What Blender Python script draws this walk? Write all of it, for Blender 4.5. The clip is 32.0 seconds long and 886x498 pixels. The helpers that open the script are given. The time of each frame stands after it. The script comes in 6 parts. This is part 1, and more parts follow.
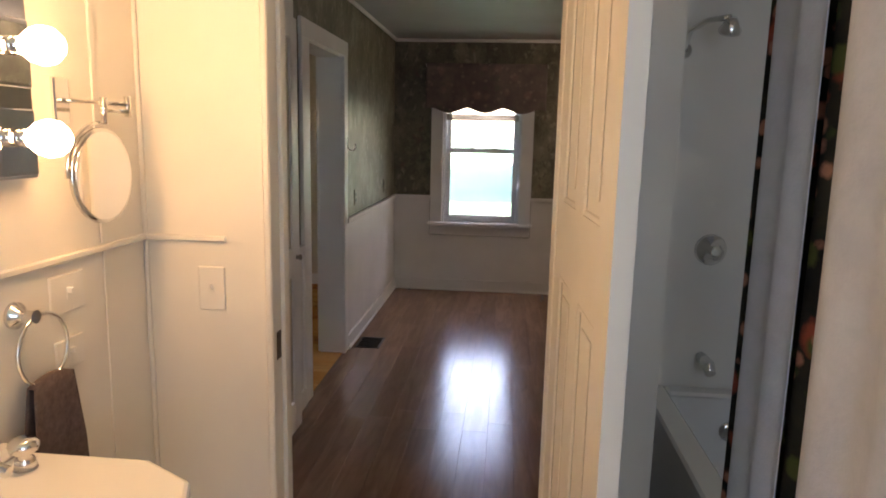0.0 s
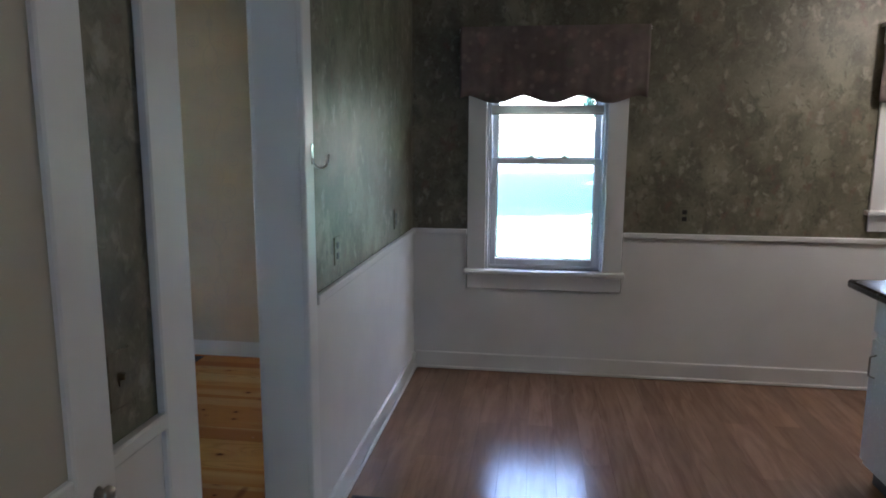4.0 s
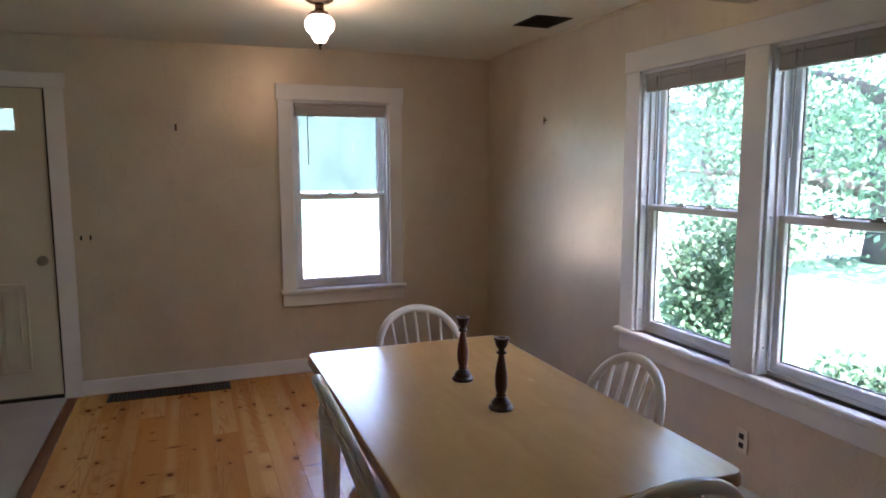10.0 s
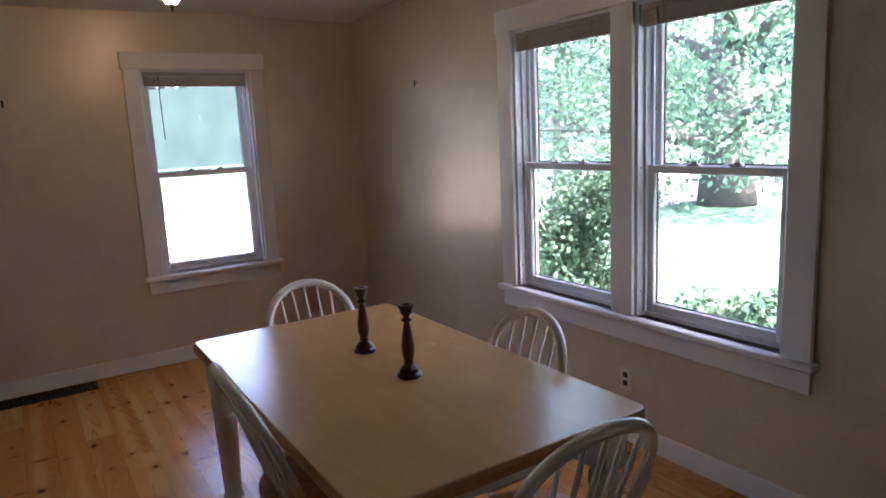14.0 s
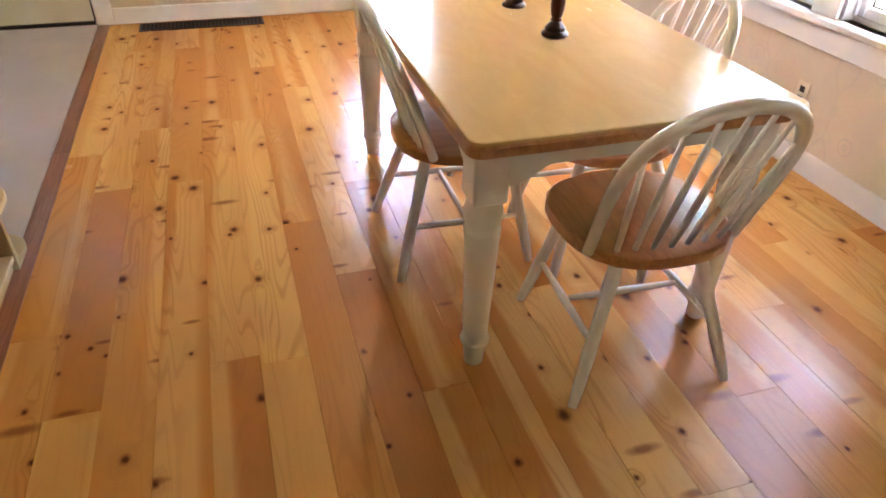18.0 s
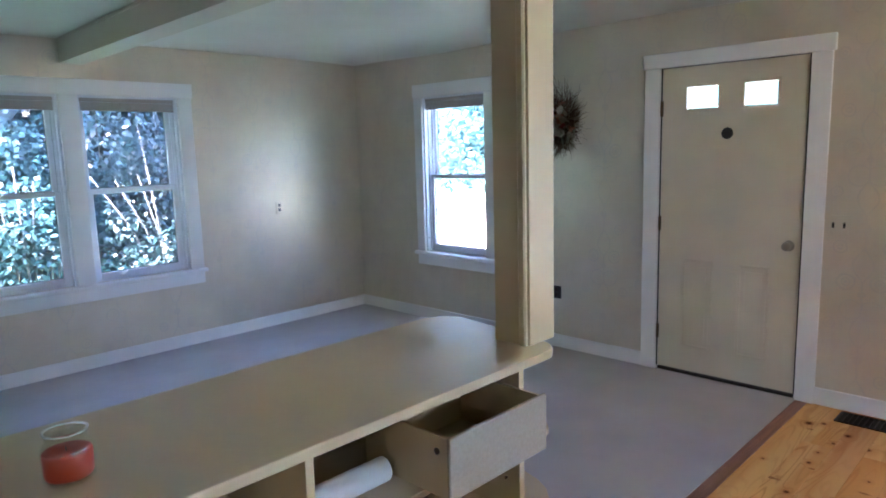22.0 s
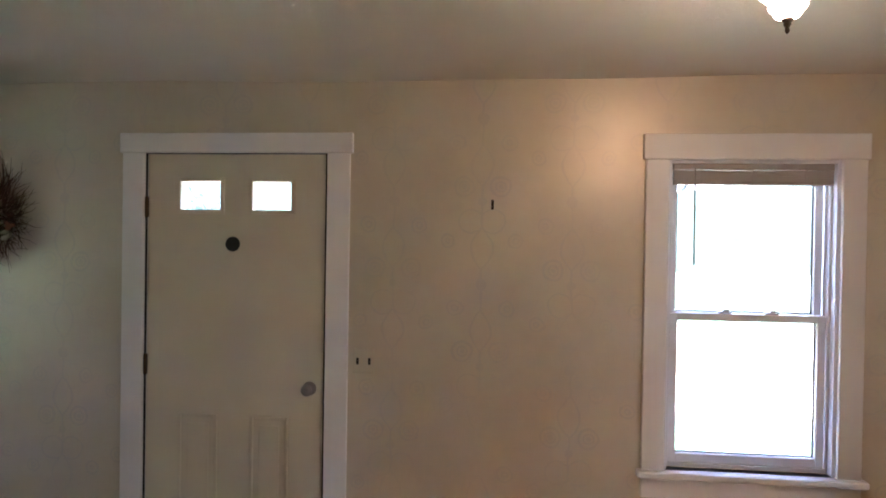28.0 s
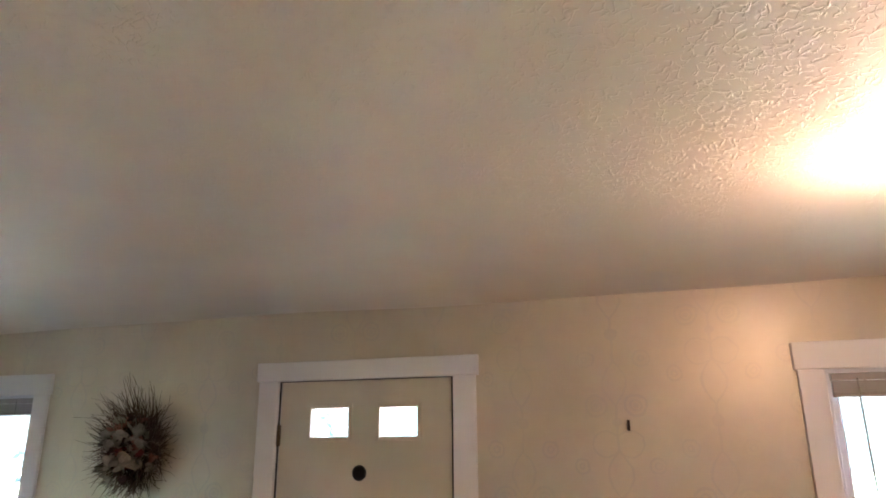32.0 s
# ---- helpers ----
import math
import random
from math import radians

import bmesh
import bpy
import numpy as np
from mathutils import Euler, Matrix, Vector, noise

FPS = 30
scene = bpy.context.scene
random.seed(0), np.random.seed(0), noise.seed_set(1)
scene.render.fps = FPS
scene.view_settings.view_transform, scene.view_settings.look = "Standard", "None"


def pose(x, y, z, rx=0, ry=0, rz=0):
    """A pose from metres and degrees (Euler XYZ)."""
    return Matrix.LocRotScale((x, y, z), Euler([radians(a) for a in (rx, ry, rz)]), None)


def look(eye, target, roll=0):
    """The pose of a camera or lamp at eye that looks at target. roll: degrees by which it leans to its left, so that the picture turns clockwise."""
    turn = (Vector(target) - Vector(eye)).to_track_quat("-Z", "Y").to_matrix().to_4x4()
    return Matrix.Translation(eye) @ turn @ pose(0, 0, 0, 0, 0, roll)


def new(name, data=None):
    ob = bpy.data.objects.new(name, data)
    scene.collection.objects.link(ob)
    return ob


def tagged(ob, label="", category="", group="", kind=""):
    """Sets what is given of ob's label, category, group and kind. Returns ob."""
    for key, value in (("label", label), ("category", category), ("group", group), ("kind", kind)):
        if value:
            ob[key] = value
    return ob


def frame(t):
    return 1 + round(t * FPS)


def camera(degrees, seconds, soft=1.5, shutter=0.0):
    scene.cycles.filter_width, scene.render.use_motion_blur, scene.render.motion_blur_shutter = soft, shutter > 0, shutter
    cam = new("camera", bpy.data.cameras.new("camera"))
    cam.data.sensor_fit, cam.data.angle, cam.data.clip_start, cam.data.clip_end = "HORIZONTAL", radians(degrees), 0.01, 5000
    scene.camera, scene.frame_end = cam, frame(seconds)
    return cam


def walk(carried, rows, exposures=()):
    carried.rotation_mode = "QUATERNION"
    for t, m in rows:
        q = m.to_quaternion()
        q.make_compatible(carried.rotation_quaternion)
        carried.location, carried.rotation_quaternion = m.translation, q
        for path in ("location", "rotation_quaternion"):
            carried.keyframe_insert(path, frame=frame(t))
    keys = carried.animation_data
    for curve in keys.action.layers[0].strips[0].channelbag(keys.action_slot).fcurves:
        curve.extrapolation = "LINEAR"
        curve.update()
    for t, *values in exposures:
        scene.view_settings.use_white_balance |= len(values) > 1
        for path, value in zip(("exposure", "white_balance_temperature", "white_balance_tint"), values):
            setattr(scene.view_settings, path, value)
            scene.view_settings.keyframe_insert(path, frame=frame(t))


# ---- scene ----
cam = camera(67.3, 32.0, soft=1.8)
PATH = [
    (0, (0.201, 0.132, 1.493), (0.02, 2.095, 1.156), 1.3),
    (0.5, (0.144, 0.337, 1.5), (-0.119, 2.291, 1.165), 2.1),
    (1, (0.122, 0.564, 1.483), (-0.201, 2.508, 1.141), 1.5),
    (1.5, (0.109, 0.844, 1.494), (-0.302, 2.772, 1.157), 1.2),
    (2, (0.07, 1.092, 1.489), (-0.256, 3.035, 1.149), 0.9),
    (2.5, (0.01, 1.382, 1.495), (-0.155, 3.346, 1.155), 0.6),
    (4.5, (-0.117, 2.658, 1.459), (-0.53, 4.591, 1.152), -0.0),
    (5, (-0.143, 3.019, 1.455), (-0.828, 4.871, 1.138), 0.2),
    (5.5, (-0.221, 3.301, 1.463), (-1.22, 5.003, 1.136), -0.1),
    (6, (-0.351, 3.566, 1.484), (-1.609, 5.089, 1.171), -0.2),
    (6.5, (-0.456, 3.765, 1.489), (-2.017, 4.987, 1.224), -0.4),
    (7, (-0.538, 3.961, 1.5), (-2.38, 4.704, 1.261), 0.0),
    (7.5, (-0.702, 4.029, 1.488), (-2.645, 4.445, 1.261), -0.3),
    (8, (-0.892, 4.075, 1.517), (-2.827, 4.514, 1.271), -0.3),
    (8.5, (-1.062, 4.126, 1.504), (-3.012, 4.476, 1.23), -0.2),
    (9, (-1.226, 4.215, 1.539), (-3.177, 4.537, 1.241), -0.2),
    (9.5, (-1.338, 4.26, 1.536), (-3.272, 4.676, 1.239), 0.0),
    (10, (-1.395, 4.201, 1.545), (-3.25, 4.908, 1.3), -0.1),
    (10.5, (-1.449, 4.073, 1.55), (-3.059, 5.235, 1.31), -2.2),
    (11, (-1.454, 4.026, 1.558), (-2.848, 5.437, 1.307), -2.6),
    (11.5, (-1.46, 4.031, 1.546), (-2.771, 5.526, 1.333), -3.7),
    (12, (-1.462, 4.039, 1.541), (-2.75, 5.554, 1.328), -4.5),
    (12.5, (-1.472, 4.028, 1.544), (-2.753, 5.548, 1.323), -4.8),
    (13, (-1.487, 4.035, 1.538), (-2.87, 5.462, 1.308), -4.9),
    (13.5, (-1.492, 4.081, 1.538), (-3.067, 5.279, 1.246), -4.4),
    (15.5, (-1.458, 4.176, 1.478), (-3.206, 5.003, 0.969), -0.6),
    (16, (-1.451, 4.176, 1.418), (-3.133, 4.911, 0.623), 0.9),
    (16.5, (-1.463, 4.194, 1.367), (-3.026, 4.803, 0.279), 2.0),
    (17, (-1.467, 4.193, 1.356), (-2.979, 4.727, 0.161), 2.3),
    (17.5, (-1.475, 4.188, 1.36), (-2.996, 4.68, 0.158), 1.9),
    (18, (-1.477, 4.198, 1.377), (-3.03, 4.707, 0.223), 1.7),
    (18.5, (-1.5, 4.243, 1.421), (-3.193, 4.774, 0.499), -0.0),
    (19, (-1.631, 4.314, 1.467), (-3.443, 4.858, 0.817), -1.5),
    (19.5, (-1.829, 4.408, 1.497), (-3.687, 4.921, 0.964), -1.0),
    (20, (-1.977, 4.504, 1.511), (-3.9, 4.747, 1.021), -1.7),
    (20.5, (-2.084, 4.612, 1.543), (-4.006, 4.254, 1.121), -2.4),
    (21, (-2.128, 4.619, 1.623), (-3.941, 3.879, 1.215), -2.8),
    (21.5, (-2.098, 4.57, 1.572), (-3.748, 3.492, 1.229), -2.3),
    (22, (-2.104, 4.552, 1.575), (-3.52, 3.172, 1.275), -1.6),
    (22.5, (-2.033, 4.476, 1.541), (-3.298, 2.951, 1.271), -0.9),
    (23, (-2.083, 4.493, 1.555), (-3.226, 2.876, 1.272), -0.0),
    (23.5, (-2.069, 4.497, 1.555), (-3.164, 2.845, 1.285), 0.0),
    (24, (-2.101, 4.51, 1.543), (-3.321, 2.946, 1.285), -0.7),
    (24.5, (-2.191, 4.51, 1.512), (-3.595, 3.108, 1.263), -0.9),
    (25, (-2.355, 4.396, 1.515), (-4.003, 3.29, 1.265), -0.6),
    (25.5, (-2.54, 4.324, 1.536), (-4.314, 3.445, 1.253), -1.0),
    (27.5, (-3.304, 4.232, 1.616), (-5.262, 3.881, 1.415), -0.3),
    (28, (-3.301, 4.236, 1.641), (-5.29, 4.027, 1.621), 0.9),
    (28.5, (-3.286, 4.227, 1.663), (-5.272, 4.085, 1.848), 1.0),
    (29, (-3.295, 4.219, 1.686), (-5.267, 4.058, 1.978), 1.3),
    (29.5, (-3.304, 4.22, 1.712), (-5.251, 3.982, 2.101), 1.0),
    (30, (-3.304, 4.189, 1.733), (-5.204, 3.818, 2.232), 0.7),
    (30.5, (-3.316, 4.184, 1.715), (-5.158, 3.689, 2.317), 1.0),
    (31, (-3.308, 4.194, 1.724), (-5.141, 3.668, 2.328), 0.3),
    (31.5, (-3.301, 4.214, 1.714), (-5.128, 3.674, 2.323), -0.1),
    (32, (-3.311, 4.193, 1.749), (-5.157, 3.664, 2.309), -0.4),
]
EXPOSURES = [
    (0.0, 5.03, 7700, 28), (1.0, 4.65, 7400, 30), (2.5, 4.95, 6800, 26), (4.5, 5.2, 5600, 13), (5.0, 5.2, 5850, 12), (6.0, 5.3, 6900, 20), (6.5, 5.2, 7000, 22), (7.0, 4.8, 6800, 25), (7.5, 4.8, 6800, 28), (8.0, 5.1, 6650, 30), (9.0, 5.17, 6500, 28), (10.0, 4.82, 6250, 27), (11.0, 4.25, 6500, 32), (12.0, 4.28, 6550, 32), (13.5, 4.42, 6500, 32),
    (15.5, 4.5, 6250, 28), (16.0, 4.78, 6250, 26), (17.0, 6.7, 7800, 30), (18.0, 6.92, 7700, 28), (19.0, 6.32, 5850, 23), (20.0, 5.4, 5600, 18), (21.0, 5.5, 5300, 15), (22.0, 6.07, 5450, 25), (23.0, 5.87, 5650, 32), (24.0, 5.88, 6000, 31), (25.0, 6.08, 6450, 29), (25.5, 6.03, 6450, 29), (27.5, 5.95, 6400, 29), (28.0, 5.58, 6450, 31), (29.0, 5.05, 6950, 34), (30.0, 5.35, 6750, 34), (31.0, 5.82, 6900, 37), (32.0, 5.95, 6750, 38),
]
walk(cam, [(t, look(eye, target, roll)) for t, eye, target, roll in PATH], EXPOSURES)

# ---- light ----
world = bpy.data.worlds.new("sky")
scene.world = world
world.use_nodes = True
wn = world.node_tree
sky = wn.nodes.new("ShaderNodeTexSky")
sky.sky_type = "NISHITA"
sky.sun_disc = False
sky.dust_density = 2.5
sky.sun_elevation = radians(53)
sky.sun_rotation = radians(81)
wn.links.new(sky.outputs["Color"], wn.nodes["Background"].inputs["Color"])
wn.nodes["Background"].inputs["Strength"].default_value = 0.14

sun_data = bpy.data.lights.new("sun", "SUN")
sun_data.energy, sun_data.angle, sun_data.color = 4.0, radians(0.5), (1.0, 0.95, 0.87)
sun = new("sun", sun_data)
sun.matrix_world = look((20, 3.0, 27), (0, 0, 0))


def lamp_point(name, place, watts, colour, size):
    data = bpy.data.lights.new(name, "POINT")
    data.energy, data.color, data.shadow_soft_size = watts, colour, size
    ob = new(name, data)
    ob.location = place
    return ob


# ---- plan ----
X_WEST, X_PART, X_KIT, X_EAST = -6.36, -1.03, -0.875, 2.6
Y_SOUTH, Y_NORTH = -0.745, 6.49
Y_BATH, Y_KITS = 1.87, 1.98
X_BATH, X_BATH_E = -0.79, 1.42
CEIL, CEIL_K = 2.41, 2.37
WALL_T = 0.16


# ---- mesh helpers ----
def box(bm, x0, x1, y0, y1, z0, z1, bevel=0.0, segments=1):
    """Adds a box, its edges rounded by bevel."""
    b = min(bevel, 0.45 * min(abs(x1 - x0), abs(y1 - y0), abs(z1 - z0)))
    made = bmesh.ops.create_cube(bm, size=1.0, matrix=Matrix.Translation(((x0 + x1) / 2, (y0 + y1) / 2, (z0 + z1) / 2)) @ Matrix.Diagonal((abs(x1 - x0), abs(y1 - y0), abs(z1 - z0), 1)))
    if b > 0:
        vs = set(made["verts"])
        es = [e for e in bm.edges if e.verts[0] in vs and e.verts[1] in vs]
        bmesh.ops.bevel(bm, geom=es, offset=b, segments=segments, affect="EDGES", profile=0.5)
    return bm


def boxes(*rows, bevel=0.0):
    bm = bmesh.new()
    for r in rows:
        box(bm, *r, bevel=bevel)
    return bm


def lathe(profile, steps=20, bm=None, m=None):
    """A turned solid round z from (radius, height) pairs."""
    bm = bm or bmesh.new()
    rings = []
    for r, z in profile:
        ring = []
        for k in range(steps):
            a = 2 * math.pi * k / steps
            co = Vector((r * math.cos(a), r * math.sin(a), z))
            ring.append(bm.verts.new(m @ co if m else co))
        rings.append(ring)
    for a, b in zip(rings, rings[1:]):
        for k in range(steps):
            bm.faces.new((a[k], a[(k + 1) % steps], b[(k + 1) % steps], b[k])).smooth = True
    bm.faces.new(list(reversed(rings[0])))
    bm.faces.new(rings[-1])
    return bm


def tube(points, radius, steps=8, bm=None, closed=False):
    """A round bar along points; radius may be a list, one for each point."""
    bm = bm or bmesh.new()
    pts = [Vector(p) for p in points]
    n = len(pts)
    rad = radius if isinstance(radius, (list, tuple)) else [radius] * n
    rings, side = [], None
    for i, p in enumerate(pts):
        a = pts[i - 1] if (i > 0 or closed) else p
        b = pts[(i + 1) % n] if (i < n - 1 or closed) else p
        along = (b - a).normalized()
        if side is None:
            side = along.orthogonal().normalized()
        side = (side - along * side.dot(along)).normalized()
        other = along.cross(side)
        rings.append([bm.verts.new(p + rad[i] * (math.cos(2 * math.pi * k / steps) * side + math.sin(2 * math.pi * k / steps) * other)) for k in range(steps)])
    pairs = list(zip(rings, rings[1:])) + ([(rings[-1], rings[0])] if closed else [])
    for a, b in pairs:
        for k in range(steps):
            bm.faces.new((a[k], a[(k + 1) % steps], b[(k + 1) % steps], b[k])).smooth = True
    if not closed:
        bm.faces.new(list(reversed(rings[0])))
        bm.faces.new(rings[-1])
    return bm


def outline(points, z0, z1, bm=None, bevel=0.0):
    """A flat slab with the outline of (x, y) points between two heights."""
    bm = bm or bmesh.new()
    low = [bm.verts.new((x, y, z0)) for x, y in points]
    high = [bm.verts.new((x, y, z1)) for x, y in points]
    n = len(points)
    bm.faces.new(list(reversed(low)))
    top = bm.faces.new(high)
    for k in range(n):
        bm.faces.new((low[k], low[(k + 1) % n], high[(k + 1) % n], high[k]))
    if bevel > 0:
        bmesh.ops.bevel(bm, geom=list(top.edges), offset=bevel, segments=2, affect="EDGES", profile=0.5)
    return bm


def mesh_of(name, bm, material):
    bmesh.ops.recalc_face_normals(bm, faces=bm.faces)
    me = bpy.data.meshes.new(name)
    bm.to_mesh(me)
    bm.free()
    if material:
        me.materials.append(material)
    return me


def part(name, bm, material, parent, label=""):
    """One mesh object under a thing or a part, in the thing's own axes."""
    ob = new(name, mesh_of(name, bm, material))
    ob.parent = parent
    return tagged(ob, label=label)


def thing(name, place, label, category, group="", kind="", turn=0.0):
    ob = new(name)
    ob.empty_display_size = 0.1
    ob.matrix_basis = pose(*place, 0, 0, turn)
    return tagged(ob, label, category, group, kind)


def solid(name, bm, material, label, category, place=(0, 0, 0), turn=0.0, kind="", group=""):
    """A thing of one mesh, in its own axes."""
    ob = new(name, mesh_of(name, bm, material))
    ob.matrix_basis = pose(*place, 0, 0, turn)
    return tagged(ob, label, category, group, kind)


def structure(name, bm, material, label, category):
    return solid(name, bm, material, label, category, kind="structure")


# ---- materials ----
def shader(name, colour, rough=0.5, metal=0.0, spec=0.5):
    m = bpy.data.materials.new(name)
    m.use_nodes = True
    b = m.node_tree.nodes["Principled BSDF"]
    b.inputs["Base Color"].default_value = (*colour, 1)
    b.inputs["Roughness"].default_value = rough
    b.inputs["Metallic"].default_value = metal
    b.inputs["Specular IOR Level"].default_value = spec
    return m, m.node_tree, b


def node(nt, kind, **values):
    n = nt.nodes.new(kind)
    for key, value in values.items():
        n.inputs[key].default_value = value
    return n


def calc(nt, op, a, b=None, c=None):
    n = nt.nodes.new("ShaderNodeMath")
    n.operation = op
    for k, v in enumerate((a, b, c)):
        if v is None:
            continue
        if isinstance(v, (int, float)):
            n.inputs[k].default_value = v
        else:
            nt.links.new(v, n.inputs[k])
    return n.outputs[0]


def ramp(nt, fac, *stops):
    n = nt.nodes.new("ShaderNodeValToRGB")
    while len(n.color_ramp.elements) < len(stops):
        n.color_ramp.elements.new(0.5)
    for e, (p, c) in zip(n.color_ramp.elements, stops):
        e.position, e.color = p, (*c, 1)
    nt.links.new(fac, n.inputs[0])
    return n.outputs["Color"]


def blend(nt, fac, a, b, mode="MIX"):
    n = nt.nodes.new("ShaderNodeMix")
    n.data_type, n.blend_type = "RGBA", mode
    for socket, v in ((n.inputs[0], fac), (n.inputs[6], a), (n.inputs[7], b)):
        if isinstance(v, (int, float)):
            socket.default_value = v
        elif isinstance(v, tuple):
            socket.default_value = (*v, 1)
        else:
            nt.links.new(v, socket)
    return n.outputs[2]


def where(nt, scale=(1, 1, 1), object_space=False, shift=None):
    """Coordinates in metres, scaled axis by axis."""
    if object_space:
        out = nt.nodes.new("ShaderNodeTexCoord").outputs["Object"]
    else:
        out = nt.nodes.new("ShaderNodeNewGeometry").outputs["Position"]
    m = nt.nodes.new("ShaderNodeMapping")
    m.inputs["Scale"].default_value = scale
    nt.links.new(out, m.inputs["Vector"])
    if shift is not None:
        nt.links.new(shift, m.inputs["Location"])
    return m.outputs["Vector"]


def noisy(nt, vector, scale, detail=4.0, rough=0.55, twist=0.0):
    n = node(nt, "ShaderNodeTexNoise", Scale=scale, Detail=detail, Roughness=rough, Distortion=twist)
    nt.links.new(vector, n.inputs["Vector"])
    return n.outputs["Fac"]


def relief(nt, b, height, strength, distance=0.002):
    n = node(nt, "ShaderNodeBump", Strength=strength, Distance=distance)
    nt.links.new(height, n.inputs["Height"])
    nt.links.new(n.outputs["Normal"], b.inputs["Normal"])


def painted(name, colour, rough=0.45, worn=0.06, bump=0.12, scale=14.0):
    """Brushed paint: faint mottling, slight uneven gloss."""
    m, nt, b = shader(name, colour, rough)
    v = where(nt)
    big = noisy(nt, v, 1.7, 3)
    fine = noisy(nt, v, scale * 6, 5)
    dark = tuple(c * (1 - 2.2 * worn) for c in colour)
    nt.links.new(ramp(nt, big, (0.3, dark), (0.65, colour)), b.inputs["Base Color"])
    nt.links.new(calc(nt, "MULTIPLY_ADD", fine, 0.2, rough - 0.1), b.inputs["Roughness"])
    relief(nt, b, fine, bump, 0.001)
    return m


def metal(name, colour, rough):
    m, nt, b = shader(name, colour, rough, 1.0)
    nt.links.new(calc(nt, "MULTIPLY_ADD", noisy(nt, where(nt), 60, 3), 0.15, rough - 0.05), b.inputs["Roughness"])
    return m


def wallpaper_cream():
    """Pearly cream paper with a raised scroll pattern: a stem with paired curls, columns half-dropped."""
    m, nt, b = shader("cream_damask_paper", (0.60, 0.53, 0.42), 0.4, spec=0.9)
    b.inputs["Metallic"].default_value = 0.28
    pos = nt.nodes.new("ShaderNodeNewGeometry").outputs["Position"]
    sep = nt.nodes.new("ShaderNodeSeparateXYZ")
    nt.links.new(pos, sep.inputs[0])
    wob = noisy(nt, pos, 11, 2)
    wide, tall = 0.41, 0.76
    u = calc(nt, "ADD", calc(nt, "ADD", sep.outputs[0], sep.outputs[1]), calc(nt, "MULTIPLY", wob, 0.025))
    cu = calc(nt, "DIVIDE", u, wide)
    col = calc(nt, "FLOOR", cu)
    fu = calc(nt, "ABSOLUTE", calc(nt, "MULTIPLY", calc(nt, "SUBTRACT", calc(nt, "FRACT", cu), 0.5), wide))
    drop = calc(nt, "MULTIPLY", calc(nt, "MODULO", calc(nt, "ABSOLUTE", col), 2.0), tall / 2)
    fz = calc(nt, "MULTIPLY", calc(nt, "SUBTRACT", calc(nt, "FRACT", calc(nt, "DIVIDE", calc(nt, "ADD", sep.outputs[2], drop), tall)), 0.5), tall)
    sway = noisy(nt, pos, 22, 2)

    def curl(cx, cz, rings):
        dx, dz = calc(nt, "SUBTRACT", fu, cx), calc(nt, "SUBTRACT", fz, cz)
        r = calc(nt, "SQRT", calc(nt, "ADD", calc(nt, "MULTIPLY", dx, dx), calc(nt, "MULTIPLY", dz, dz)))
        r = calc(nt, "ADD", r, calc(nt, "MULTIPLY", calc(nt, "SUBTRACT", sway, 0.5), 0.016))
        out = None
        for r0, w in rings:
            line = calc(nt, "LESS_THAN", calc(nt, "ABSOLUTE", calc(nt, "SUBTRACT", r, r0)), w)
            out = line if out is None else calc(nt, "MAXIMUM", out, line)
        return out

    stem = calc(nt, "LESS_THAN", calc(nt, "ABSOLUTE", calc(nt, "SUBTRACT", fu, calc(nt, "MULTIPLY", calc(nt, "MAXIMUM", calc(nt, "SINE", calc(nt, "MULTIPLY", fz, 16.5)), 0.0), 0.05))), 0.005)
    mask = stem
    for cx, cz, rings in ((0.085, 0.0, ((0.044, 0.0055), (0.022, 0.004), (0.005, 0.006))), (0.12, 0.20, ((0.034, 0.0045), (0.012, 0.004))), (0.05, -0.16, ((0.055, 0.0035),)), (0.0, -0.07, ((0.0, 0.019),)), (0.0, 0.31, ((0.016, 0.01),)), (0.155, -0.25, ((0.03, 0.0045), (0.011, 0.004)))):
        mask = calc(nt, "MAXIMUM", mask, curl(cx, cz, rings))
    fade = ramp(nt, noisy(nt, pos, 3.1, 3), (0.35, (0.1, 0.1, 0.1)), (0.6, (1, 1, 1)))
    mask = calc(nt, "MULTIPLY", mask, fade)
    mott = noisy(nt, pos, 2.2, 5, 0.6)
    base = ramp(nt, mott, (0.25, (0.545, 0.475, 0.36)), (0.7, (0.645, 0.575, 0.45)))
    nt.links.new(blend(nt, calc(nt, "MULTIPLY", mask, 0.3), base, (0.45, 0.42, 0.385)), b.inputs["Base Color"])
    nt.links.new(calc(nt, "SUBTRACT", calc(nt, "MULTIPLY_ADD", noisy(nt, pos, 6, 4), 0.12, 0.355), calc(nt, "MULTIPLY", mask, 0.02)), b.inputs["Roughness"])
    relief(nt, b, calc(nt, "ADD", calc(nt, "MULTIPLY", mask, 0.4), calc(nt, "MULTIPLY", noisy(nt, pos, 24, 3), 0.5)), 0.09, 0.002)
    return m


